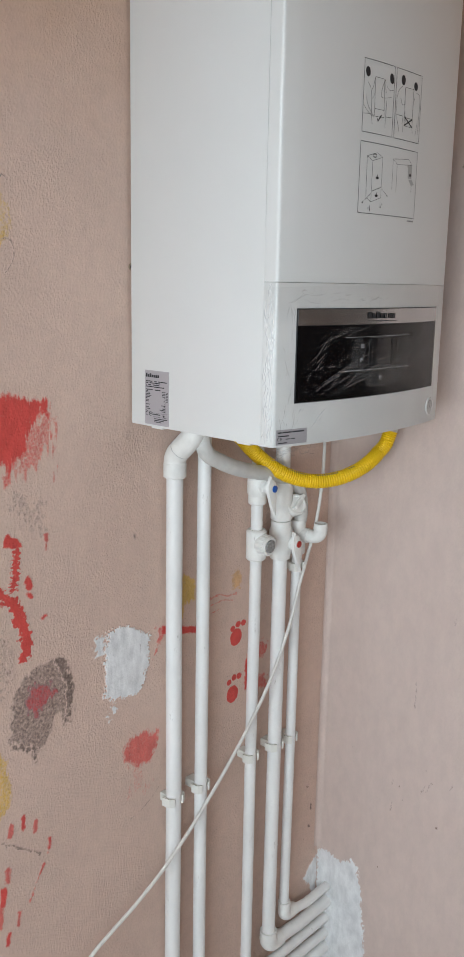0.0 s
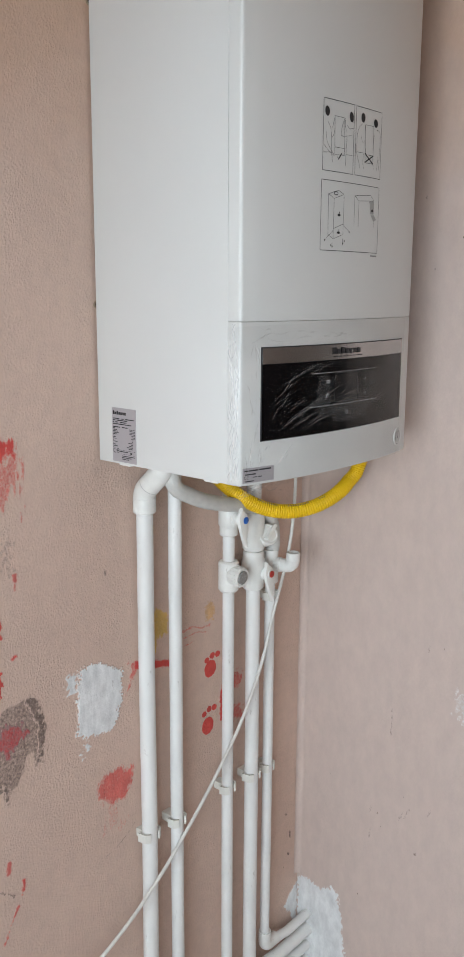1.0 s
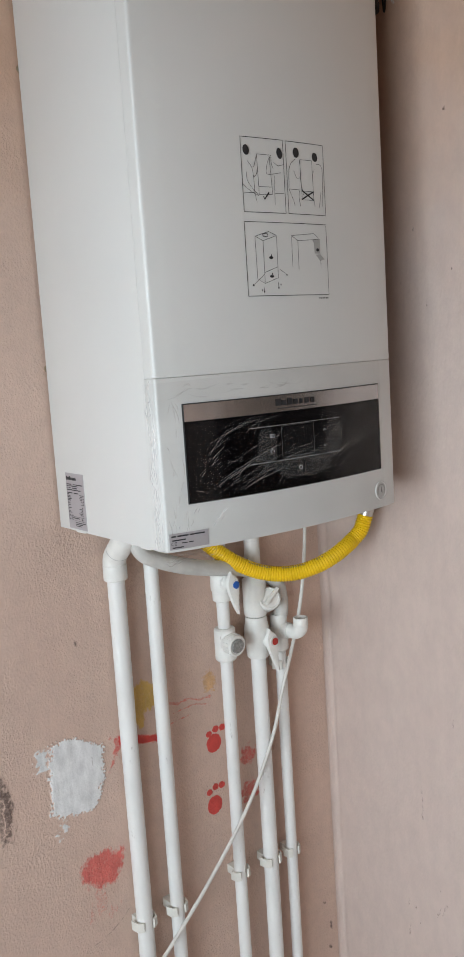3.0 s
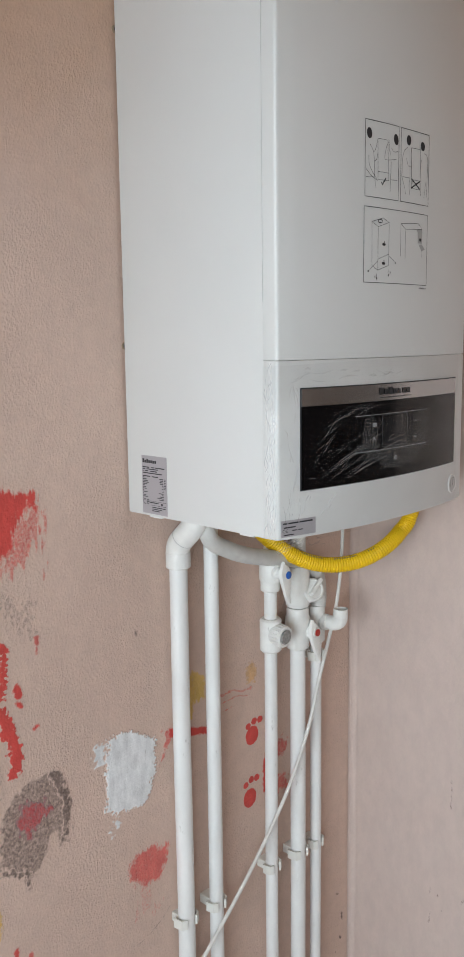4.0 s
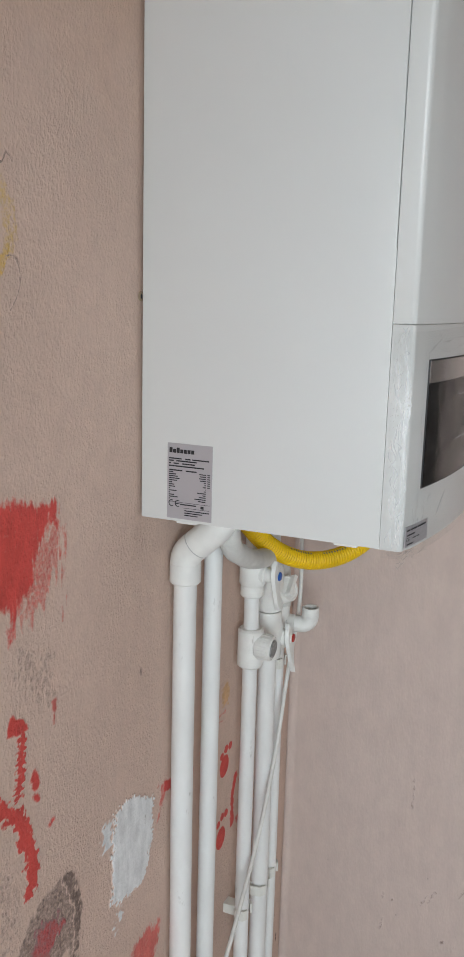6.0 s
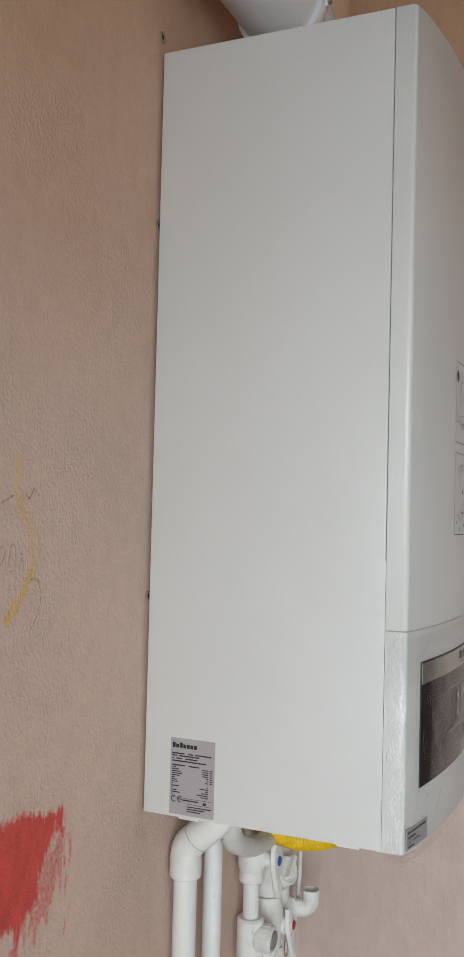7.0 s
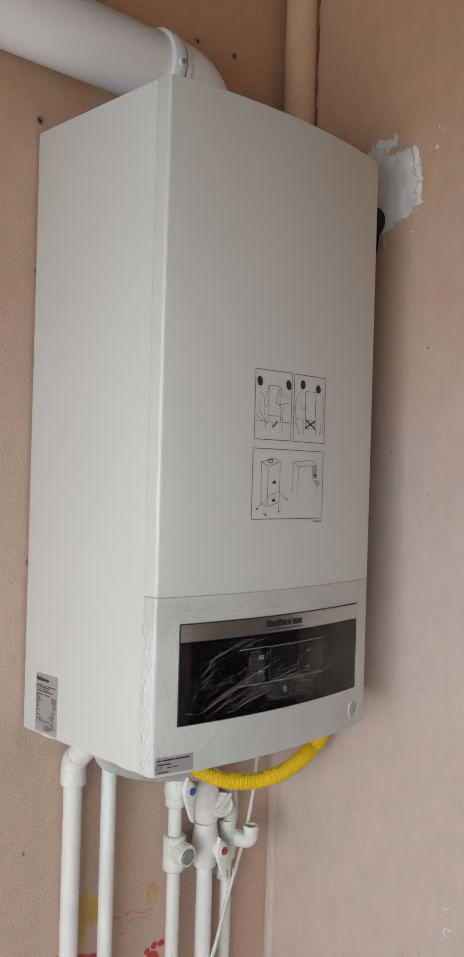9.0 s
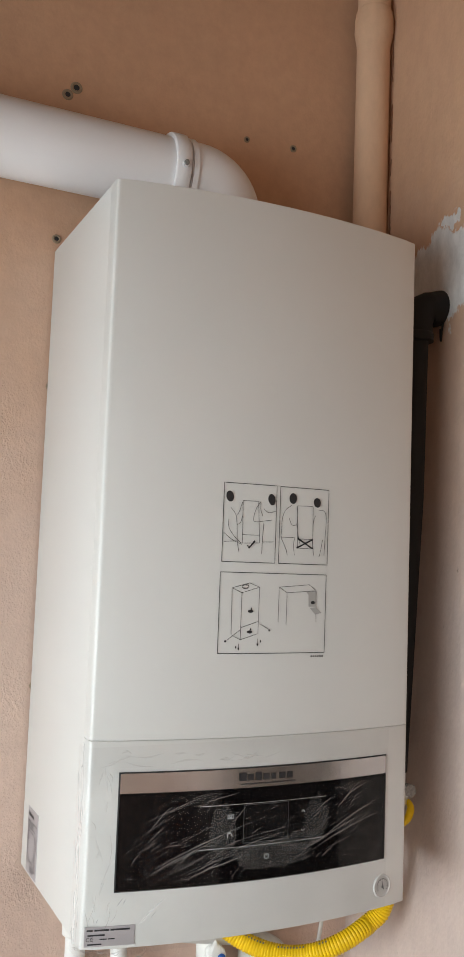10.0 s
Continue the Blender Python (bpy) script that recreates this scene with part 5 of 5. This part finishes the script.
def mark(label, shapes, mat, wall="A", cell=0.0014, ragged=0.004, grain=(90, 90), dry=0.0, fade=0.006, category="paint mark", name="paint_mark", thick=0.0006, kind="", most=1.0, split=True):
    """A dab of dried paint or filler on a wall, thin towards its ragged edge and where the brush ran dry.
    shapes: ("poly", points) or ("line", points, width), in metres along the wall and up."""
    MARK[0] += 1
    seed = MARK[0] * 3.77
    us = [p[0] for s in shapes for p in s[1]]
    vs = [p[1] for s in shapes for p in s[1]]
    pad = 0.004 + ragged + max([s[2] / 2 for s in shapes if s[0] == "line"], default=0)
    u0, v0 = min(us) - pad, min(vs) - pad
    nu, nv = int((max(us) + pad - u0) / cell) + 2, int((max(vs) + pad - v0) / cell) + 2
    coat = np.zeros((nu, nv))
    for i in range(nu):
        for j in range(nv):
            u, v = u0 + i * cell, v0 + j * cell
            d = min(to_polygon(u, v, s[1]) if s[0] == "poly" else to_line(u, v, s[1], s[2]) for s in shapes)
            if d > ragged * 1.6:
                continue
            brush = noise.noise(Vector((u * grain[0] * 2.4, v * grain[1] * 2.4, seed + 2)))
            d += ragged * (0.8 * noise.noise(Vector((u * 60, v * 60, seed))) + 0.8 * brush)
            streak = noise.noise(Vector((u * grain[0] * 1.3, v * grain[1] * 1.3, seed + 8)))
            coat[i, j] = 0.48 + 0.6 * dry - d / (fade or 0.001) - dry * (1.0 + 2.4 * streak)
    coat = coat.clip(0, most)
    cells = {(i, j) for i in range(nu - 1) for j in range(nv - 1) if coat[i : i + 2, j : j + 2].max() > 0.02}
    # dabs that lie apart become marks of their own; loose specks stay with the largest dab
    groups = []
    while cells:
        todo, group = [cells.pop()], []
        while todo:
            i, j = todo.pop()
            group.append((i, j))
            for n in ((i + 1, j), (i - 1, j), (i, j + 1), (i, j - 1), (i + 1, j + 1), (i - 1, j - 1), (i + 1, j - 1), (i - 1, j + 1)):
                if n in cells:
                    cells.remove(n)
                    todo.append(n)
        groups.append(sorted(group))
    groups.sort(key=lambda g: (-len(g), g[0]))
    apart = [g for g in groups[1:] if len(g) > 60] if split else []
    for g in groups[1:]:
        if g not in apart:
            groups[0] += g
    for group in [groups[0], *apart]:
        verts, faces, values, index = [], [], [], {}
        for i, j in group:
            ring_ = []
            for n in ((i, j), (i + 1, j), (i + 1, j + 1), (i, j + 1)):
                if n not in index:
                    u, v, h = u0 + n[0] * cell, v0 + n[1] * cell, 0.0003 + thick * coat[n]
                    index[n] = len(verts)
                    values.append(coat[n])
                    verts.append((h, u, v) if wall == "A" else (u, YN - h, v))
                ring_.append(index[n])
            faces.append(ring_)
        me = bpy.data.meshes.new(name)
        me.from_pydata(verts, [], faces)
        me.materials.append(mat)
        me.attributes.new("coat", "FLOAT", "POINT").data.foreach_set("value", values)
        for f in me.polygons:
            f.use_smooth = True
        tagged(new(name, me), label, category, "paint marks on the walls", kind)


mark("large red brushed paint square with dry lower edge", [("poly", [(-0.30, 1.366), (-0.192, 1.360), (-0.171, 1.354), (-0.147, 1.348), (-0.145, 1.337), (-0.154, 1.335), (-0.164, 1.318), (-0.174, 1.309), (-0.178, 1.280), (-0.190, 1.272), (-0.203, 1.265), (-0.210, 1.236), (-0.217, 1.237), (-0.218, 1.265), (-0.30, 1.261)]), ("line", [(-0.151, 1.334), (-0.143, 1.318), (-0.141, 1.296)], 0.007)], M_RED, cell=0.0012, ragged=0.006, grain=(170, 26), dry=0.16, fade=0.016, most=0.95)
mark("rubbed pale red streaks beside the red square", [("poly", [(-0.176, 1.335), (-0.139, 1.322), (-0.139, 1.290), (-0.160, 1.259), (-0.181, 1.247), (-0.208, 1.250), (-0.195, 1.285)]), ("line", [(-0.142, 1.290), (-0.144, 1.243)], 0.007)], M_PALE_RED, ragged=0.006, grain=(140, 24), dry=0.44, fade=0.020, thick=0.0004, most=0.62)
mark("small red paint splash", [("poly", [(-0.225, 1.154), (-0.223, 1.167), (-0.216, 1.173), (-0.209, 1.166), (-0.201, 1.163), (-0.192, 1.149), (-0.21, 1.149)])], M_RED, ragged=0.0015, fade=0.004)
mark("dotted red paint trail", [("line", [(-0.203, 1.143), (-0.205, 1.122), (-0.210, 1.092)], 0.015)], M_RED, cell=0.001, dry=0.55, grain=(120, 210), ragged=0.004, most=0.9)
mark("pale red paint drip", [("line", [(-0.154, 1.158), (-0.154, 1.152)], 0.008), ("line", [(-0.154, 1.150), (-0.155, 1.137)], 0.0035)], M_PALE_RED, ragged=0.0012)
mark("small red paint print", [("line", [(-0.186, 1.100), (-0.185, 1.088)], 0.011), ("line", [(-0.188, 1.08), (-0.182, 1.074)], 0.008)], M_RED, dry=0.12, ragged=0.002)
mark("curved red brush stroke", [("line", [(-0.250, 1.100), (-0.231, 1.089), (-0.214, 1.074), (-0.204, 1.057), (-0.203, 1.044), (-0.194, 1.025), (-0.189, 1.005), (-0.197, 0.989)], 0.021)], M_RED, cell=0.001, dry=0.46, ragged=0.006, grain=(150, 150), fade=0.007, most=0.95)
mark("single small red paint dot", [("line", [(-0.164, 1.038), (-0.158, 1.040)], 0.0055)], M_RED, ragged=0.001)
mark("grey-brown smudge of old glue", [("poly", [(-0.135, 0.971), (-0.126, 0.958), (-0.114, 0.920), (-0.113, 0.892), (-0.122, 0.864), (-0.132, 0.863), (-0.138, 0.884), (-0.152, 0.875), (-0.167, 0.836), (-0.180, 0.832), (-0.185, 0.817), (-0.188, 0.842), (-0.219, 0.852), (-0.224, 0.868), (-0.218, 0.927), (-0.197, 0.957), (-0.167, 0.968)])], M_SMUDGE, ragged=0.006, grain=(45, 40), dry=0.04, fade=0.012, most=0.60)
mark("dark sticky rim of the old glue smudge", [("line", [(-0.140, 0.966), (-0.124, 0.938), (-0.119, 0.900), (-0.126, 0.868)], 0.014), ("line", [(-0.221, 0.858), (-0.190, 0.845)], 0.008), ("line", [(-0.184, 0.842), (-0.185, 0.820)], 0.004)], M_SMUDGE, ragged=0.006, grain=(110, 90), dry=0.34, fade=0.010, thick=0.0012, most=0.75)
mark("red smear over the smudge", [("poly", [(-0.154, 0.938), (-0.146, 0.917), (-0.165, 0.904), (-0.180, 0.893), (-0.189, 0.905), (-0.202, 0.921), (-0.187, 0.942)])], M_SMEAR, ragged=0.006, grain=(120, 60), dry=0.36, fade=0.016, thick=0.0013, most=0.62)
mark("faint grey scuffs on the wall", [("line", [(-0.236, 1.02), (-0.228, 0.99), (-0.236, 0.95)], 0.022), ("line", [(-0.20, 1.21), (-0.175, 1.18)], 0.02), ("line", [(-0.165, 1.20), (-0.163, 1.165)], 0.012)], M_SMUDGE, ragged=0.006, grain=(130, 100), dry=0.45, fade=0.02, most=0.40)
mark("white filler patch with ragged trowel edges", [("poly", [(-0.046, 0.984), (-0.011, 0.983), (0.021, 0.969), (0.039, 0.954), (0.038, 0.923), (0.033, 0.893), (0.024, 0.866), (-0.003, 0.860), (-0.037, 0.868), (-0.054, 0.882), (-0.052, 0.920), (-0.053, 0.950)])], M_FILLER, cell=0.0009, ragged=0.009, grain=(120, 110), dry=0.0, fade=0.004, category="filler patch", name="filler_patch", thick=0.0016)
mark("short dark slit in the filler", [("line", [(0.0185, 0.946), (0.0180, 0.931)], 0.0016)], M_SMUDGE, cell=0.0006, ragged=0.0005, fade=0.0012, thick=0.0018)
mark("hairline crack in the plaster by a pipe clip", [("line", [(0.060, 0.676), (0.046, 0.664), (0.034, 0.657), (0.014, 0.647), (-0.004, 0.643)], 0.0012), ("line", [(0.120, 0.656), (0.132, 0.664), (0.146, 0.666)], 0.0016)], M_SMUDGE, cell=0.0007, ragged=0.0010, fade=0.0015, dry=0.20, most=0.5)
mark("thin white filler smears", [("poly", [(-0.068, 0.984), (-0.046, 0.980), (-0.051, 0.943), (-0.073, 0.950)]), ("line", [(-0.037, 0.857), (-0.032, 0.847)], 0.007), ("line", [(-0.050, 0.846), (-0.040, 0.838)], 0.008)], M_FILLER, ragged=0.006, grain=(110, 170), dry=0.52, fade=0.008, category="filler patch", name="filler_patch")
mark("red brushed paint blob", [("poly", [(-0.008, 0.786), (0.026, 0.791), (0.058, 0.779), (0.053, 0.750), (0.038, 0.729), (0.013, 0.732), (-0.013, 0.751), (-0.017, 0.767)])], M_PALE_RED, ragged=0.007, grain=(120, 60), dry=0.04, fade=0.014, most=0.85)
mark("faint red paint tail", [("poly", [(-0.004, 0.734), (0.026, 0.724), (0.026, 0.692), (0.0, 0.689)]), ("line", [(0.037, 0.688), (0.028, 0.681)], 0.004)], M_PALE_RED, ragged=0.008, grain=(120, 40), dry=0.45, fade=0.02, most=0.40)
mark("ochre yellow paint streak", [("poly", [(-0.270, 0.868), (-0.239, 0.855), (-0.229, 0.836), (-0.224, 0.796), (-0.229, 0.770), (-0.245, 0.757), (-0.270, 0.757)])], M_OCHRE, ragged=0.006, grain=(110, 40), dry=0.12, fade=0.014, most=0.62)
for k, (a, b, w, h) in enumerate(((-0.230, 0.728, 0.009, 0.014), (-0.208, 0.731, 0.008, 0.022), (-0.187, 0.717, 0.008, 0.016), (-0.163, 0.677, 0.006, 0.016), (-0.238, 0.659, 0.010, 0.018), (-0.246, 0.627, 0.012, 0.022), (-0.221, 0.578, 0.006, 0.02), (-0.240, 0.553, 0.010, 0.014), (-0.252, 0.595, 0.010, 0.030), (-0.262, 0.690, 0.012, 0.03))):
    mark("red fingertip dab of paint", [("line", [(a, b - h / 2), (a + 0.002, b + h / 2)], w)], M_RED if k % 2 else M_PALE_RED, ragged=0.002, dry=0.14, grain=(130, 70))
mark("faint dark drip line", [("line", [(-0.166, 0.661), (-0.185, 0.627), (-0.199, 0.598)], 0.0035)], M_PALE_RED, dry=0.36, ragged=0.002)
mark("row of faint dark specks", [("line", [(-0.242, 0.714), (-0.217, 0.696), (-0.179, 0.668)], 0.0040)], M_SMUDGE, cell=0.001, dry=0.55, ragged=0.002, grain=(150, 150), fade=0.003, most=0.6, kind="stuff")
mark("faded ochre paint streak", [("line", [(-0.227, 1.662), (-0.229, 1.639), (-0.222, 1.619)], 0.013), ("line", [(-0.222, 1.619), (-0.207, 1.598), (-0.204, 1.582), (-0.207, 1.563)], 0.013)], M_PALE_YELLOW, ragged=0.004, grain=(110, 40), dry=0.20, fade=0.012, most=0.5)
mark("slanting ochre yellow paint stroke", [("line", [(-0.207, 1.565), (-0.220, 1.542), (-0.238, 1.526)], 0.009)], M_OCHRE, ragged=0.003, grain=(110, 60), dry=0.16, most=0.6)
loops = [[(-0.254, 1.582), (-0.248, 1.588), (-0.244, 1.582), (-0.249, 1.573), (-0.254, 1.577)], [(-0.240, 1.570), (-0.236, 1.588), (-0.230, 1.585), (-0.232, 1.568), (-0.238, 1.566)], [(-0.228, 1.592), (-0.224, 1.583), (-0.220, 1.580), (-0.222, 1.574)], [(-0.262, 1.618), (-0.240, 1.628), (-0.222, 1.634)], [(-0.222, 1.634), (-0.213, 1.628), (-0.206, 1.636), (-0.199, 1.630)], [(-0.213, 1.548), (-0.210, 1.558), (-0.197, 1.557), (-0.192, 1.540), (-0.197, 1.526), (-0.206, 1.516)]]
mark("faint childish pencil scribble", [("line", [(p.x, p.y) for p in curve_points([(a, b, 0) for a, b in l], 18)], 0.0013) for l in loops], M_PENCIL, cell=0.0008, ragged=0.0008, grain=(200, 200), dry=0.20, fade=0.0015, most=0.6, category="scribble", name="pencil_scribble", split=False)
mark("red horizontal paint bar behind the pipes", [("poly", [(0.066, 0.962), (0.146, 0.939), (0.147, 0.926), (0.066, 0.947)])], M_RED, ragged=0.002, dry=0.04)
mark("rubbed red paint beside the bar", [("poly", [(0.056, 0.960), (0.072, 0.964), (0.071, 0.938), (0.062, 0.926), (0.056, 0.938)]), ("line", [(0.062, 0.932), (0.049, 0.914)], 0.004)], M_PALE_RED, ragged=0.005, dry=0.30, fade=0.012, most=0.7)
mark("thin yellow paint patch behind the pipes", [("poly", [(0.098, 1.030), (0.116, 1.038), (0.140, 1.022), (0.143, 0.988), (0.120, 0.985), (0.108, 0.960), (0.098, 0.975)])], M_PALE_YELLOW, ragged=0.006, dry=0.06, grain=(100, 60), fade=0.010, most=0.85)
mark("faint pale orange paint patch", [("poly", [(0.232, 1.010), (0.246, 1.018), (0.258, 1.005), (0.252, 0.982), (0.236, 0.978)])], M_ORANGE, ragged=0.006, dry=0.10, fade=0.012, most=0.85)
mark("faint reddish scribble behind the pipes", [("line", [(0.165, 0.985), (0.180, 0.980), (0.200, 0.983), (0.222, 0.974), (0.244, 0.974)], 0.004), ("line", [(0.17, 0.966), (0.21, 0.97), (0.24, 0.962)], 0.0018), ("line", [(0.158, 0.950), (0.20, 0.955)], 0.0016)], M_PALE_RED, cell=0.001, dry=0.20, ragged=0.0015, fade=0.003, most=0.55)
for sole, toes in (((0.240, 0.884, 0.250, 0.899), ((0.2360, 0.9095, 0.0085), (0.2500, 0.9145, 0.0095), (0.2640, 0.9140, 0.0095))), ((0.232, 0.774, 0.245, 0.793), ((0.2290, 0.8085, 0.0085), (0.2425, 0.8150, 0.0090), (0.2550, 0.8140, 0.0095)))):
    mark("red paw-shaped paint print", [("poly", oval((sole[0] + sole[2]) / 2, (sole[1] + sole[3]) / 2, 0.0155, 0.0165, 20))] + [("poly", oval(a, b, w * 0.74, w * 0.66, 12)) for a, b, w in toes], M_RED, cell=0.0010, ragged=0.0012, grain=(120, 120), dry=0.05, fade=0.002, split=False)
mark("red paint arch behind the pipes", [("line", [(0.277, 0.784), (0.276, 0.835), (0.286, 0.855)], 0.013)], M_RED, ragged=0.003, dry=0.14)
mark("rubbed red paint between the risers", [("poly", [(0.298, 0.860), (0.318, 0.866), (0.334, 0.854), (0.325, 0.830), (0.300, 0.832)]), ("poly", [(0.285, 0.790), (0.330, 0.800), (0.334, 0.770), (0.300, 0.762)])], M_PALE_RED, ragged=0.006, dry=0.30, fade=0.014, most=0.7)
mark("tiny dark chip in the pink paint", [("line", [(0.008, 1.126), (0.009, 1.122)], 0.004)], M_SMUDGE, cell=0.0008, ragged=0.001)
mark("dark scuffs near the corner", [("line", [(0.485, 0.452), (0.489, 0.437)], 0.006), ("line", [(0.470, 0.50), (0.474, 0.496)], 0.004), ("line", [(0.480, 0.405), (0.484, 0.400)], 0.004)], M_SMUDGE, dry=0.2, ragged=0.002)
# filler round the pipes in the corner, and round the gas pipe
mark("white filler where the pipes enter the wall, on the pink plaster", [("poly", [(0.470, 0.285), (0.500, 0.318), (0.5146, 0.324), (0.5146, 0.05), (0.505, 0.05), (0.500, 0.24)])], M_FILLER, cell=0.0016, ragged=0.006, grain=(120, 50), dry=0.05, category="filler patch", name="filler_patch", thick=0.0015)
mark("thick white filler where the pipes enter the wall", [("poly", [(0.002, 0.335), (0.020, 0.345), (0.045, 0.338), (0.060, 0.335), (0.090, 0.352), (0.104, 0.340), (0.114, 0.300), (0.122, 0.240), (0.132, 0.160), (0.120, 0.06), (0.002, 0.05)])], M_FILLER_B, "B", cell=0.0016, ragged=0.008, grain=(120, 60), dry=0.0, category="filler patch", name="filler_patch", thick=0.0012)
mark("ragged white filler patch round the gas pipe", [("poly", [(0.112, 2.150), (0.136, 2.171), (0.158, 2.175), (0.170, 2.186), (0.184, 2.194), (0.203, 2.190), (0.216, 2.176), (0.230, 2.178), (0.256, 2.178), (0.264, 2.150), (0.271, 2.120), (0.270, 2.092), (0.263, 2.074), (0.234, 2.064), (0.216, 2.054), (0.180, 2.050), (0.130, 2.066), (0.104, 2.11)])], M_FILLER_B, "B", cell=0.0014, ragged=0.008, grain=(130, 60), dry=0.0, fade=0.010, category="filler patch", name="filler_patch", thick=0.0015)
mark("scattered crumbs of white filler", [("line", [(0.196, 2.194), (0.212, 2.190), (0.224, 2.198)], 0.022), ("line", [(0.266, 2.175), (0.274, 2.125), (0.275, 2.090)], 0.012), ("line", [(0.259, 2.047), (0.264, 2.045)], 0.004), ("line", [(0.310, 2.197), (0.312, 2.195)], 0.006), ("line", [(0.277, 2.211), (0.282, 2.208)], 0.005), ("line", [(0.299, 2.168), (0.306, 2.168)], 0.005), ("line", [(0.274, 2.187), (0.278, 2.185)], 0.004), ("line", [(0.208, 2.042), (0.211, 2.034)], 0.008)], M_FILLER_B, "B", cell=0.001, ragged=0.003, grain=(150, 90), dry=0.55, fade=0.006, category="filler patch", name="filler_patch", kind="stuff")
mark("cream paint dabs with runny ends", [("line", [(0.405, 0.95), (0.411, 0.943), (0.423, 0.935)], 0.013), ("line", [(0.424, 0.964), (0.437, 0.955)], 0.012), ("line", [(0.401, 0.921), (0.41, 0.911), (0.422, 0.905), (0.443, 0.9)], 0.014), ("line", [(0.41, 0.879), (0.419, 0.876)], 0.013), ("line", [(0.426, 0.863), (0.431, 0.845), (0.443, 0.815), (0.45, 0.782)], 0.02), ("line", [(0.422, 0.746), (0.444, 0.742)], 0.011), ("line", [(0.411, 0.724), (0.423, 0.722), (0.447, 0.719)], 0.013), ("line", [(0.414, 0.7), (0.429, 0.699), (0.448, 0.694)], 0.012)], M_CREAM_B, "B", cell=0.0012, ragged=0.003, grain=(90, 90), dry=0.10, fade=0.007, most=0.66)
mark("faint cloud of smeared filler", [("poly", [(0.338, 0.847), (0.356, 0.869), (0.384, 0.868), (0.396, 0.841), (0.39, 0.803), (0.367, 0.798), (0.341, 0.825)])], M_FILLER_B, "B", cell=0.0014, ragged=0.008, grain=(130, 60), dry=0.42, fade=0.02, category="filler patch", name="filler_patch", thick=0.0004, most=0.45)
mark("thin curl of cream paint", [("line", [(0.358, 1.012), (0.355, 1.017), (0.362, 1.02)], 0.003), ("line", [(0.36, 0.976), (0.355, 0.981), (0.358, 0.989), (0.366, 0.987)], 0.004), ("line", [(0.398, 1.027), (0.417, 1.013), (0.431, 1.006)], 0.003), ("line", [(0.375, 0.951), (0.39, 0.954), (0.4, 0.954)], 0.003), ("line", [(0.375, 0.813), (0.373, 0.803), (0.38, 0.797)], 0.004)], M_CREAM_B, "B", cell=0.0008, ragged=0.001, dry=0.15, fade=0.002, most=0.7)
for a, b, c in ((0.276, 0.511, 0.0035), (0.170, 1.362, 0.0035), (0.19, 0.56, 0.003), (0.235, 1.70, 0.003), (0.30, 1.86, 0.003)):
    mark("small dark blemish on the wall", [("line", [(a, b), (a + c * 0.4, b + c)], c)], M_BLEMISH_B, "B", cell=0.0008, ragged=0.0015, dry=0.15)

for a, b in (((0.2477, 0.5889), (0.2372, 0.567)), ((0.2586, 0.5975), (0.2496, 0.5753)), ((0.3029, 0.6154), (0.2971, 0.5985)), ((0.1782, 0.5241), (0.1726, 0.5026)), ((0.2133, 0.7903), (0.2129, 0.7351)), ((0.2844, 0.9305), (0.2826, 0.9197)), ((0.1754, 0.5716), (0.1731, 0.5566))):
    mark("faint grey scuff on the smooth wall", [("line", [a, b], 0.0022)], M_BLEMISH_B, "B", cell=0.0008, ragged=0.0015, dry=0.25, fade=0.004, most=0.40)

# old screw holes and wall plugs
def wall_plug(y, z, r, open_hole=True):
    t = tagged(part("wall_plug", turned([(-0.004, r * 0.42), (0.0008, r * 0.46), (0.0020, r * 0.64), (0.0016, r * 0.85), (-0.001, r * 0.96)], (0, y, z), (1, 0, 0), 18), M_ANCHOR, smooth=True), "old dusty wall plug in a drilled hole", "wall plug", "wall plugs")
    # a flat dark disc stands for the shade inside the hole
    part("hole", turned([(0.0010, r * 0.44), (0.0012, r * 0.40)], (0, y, z), (1, 0, 0), 14), M_DARK, t, "dark disc for the shade in the screw hole")
    return t


for y, z, r in ((0.0080, 2.3470, 0.0088), (0.0200, 2.3600, 0.0096), (0.2890, 2.3485, 0.0054), (0.3705, 2.3530, 0.0064), (0.0035, 2.1370, 0.0070), (0.0050, 1.9300, 0.0055), (0.0050, 1.5285, 0.0055)):
    wall_plug(y, z, r)
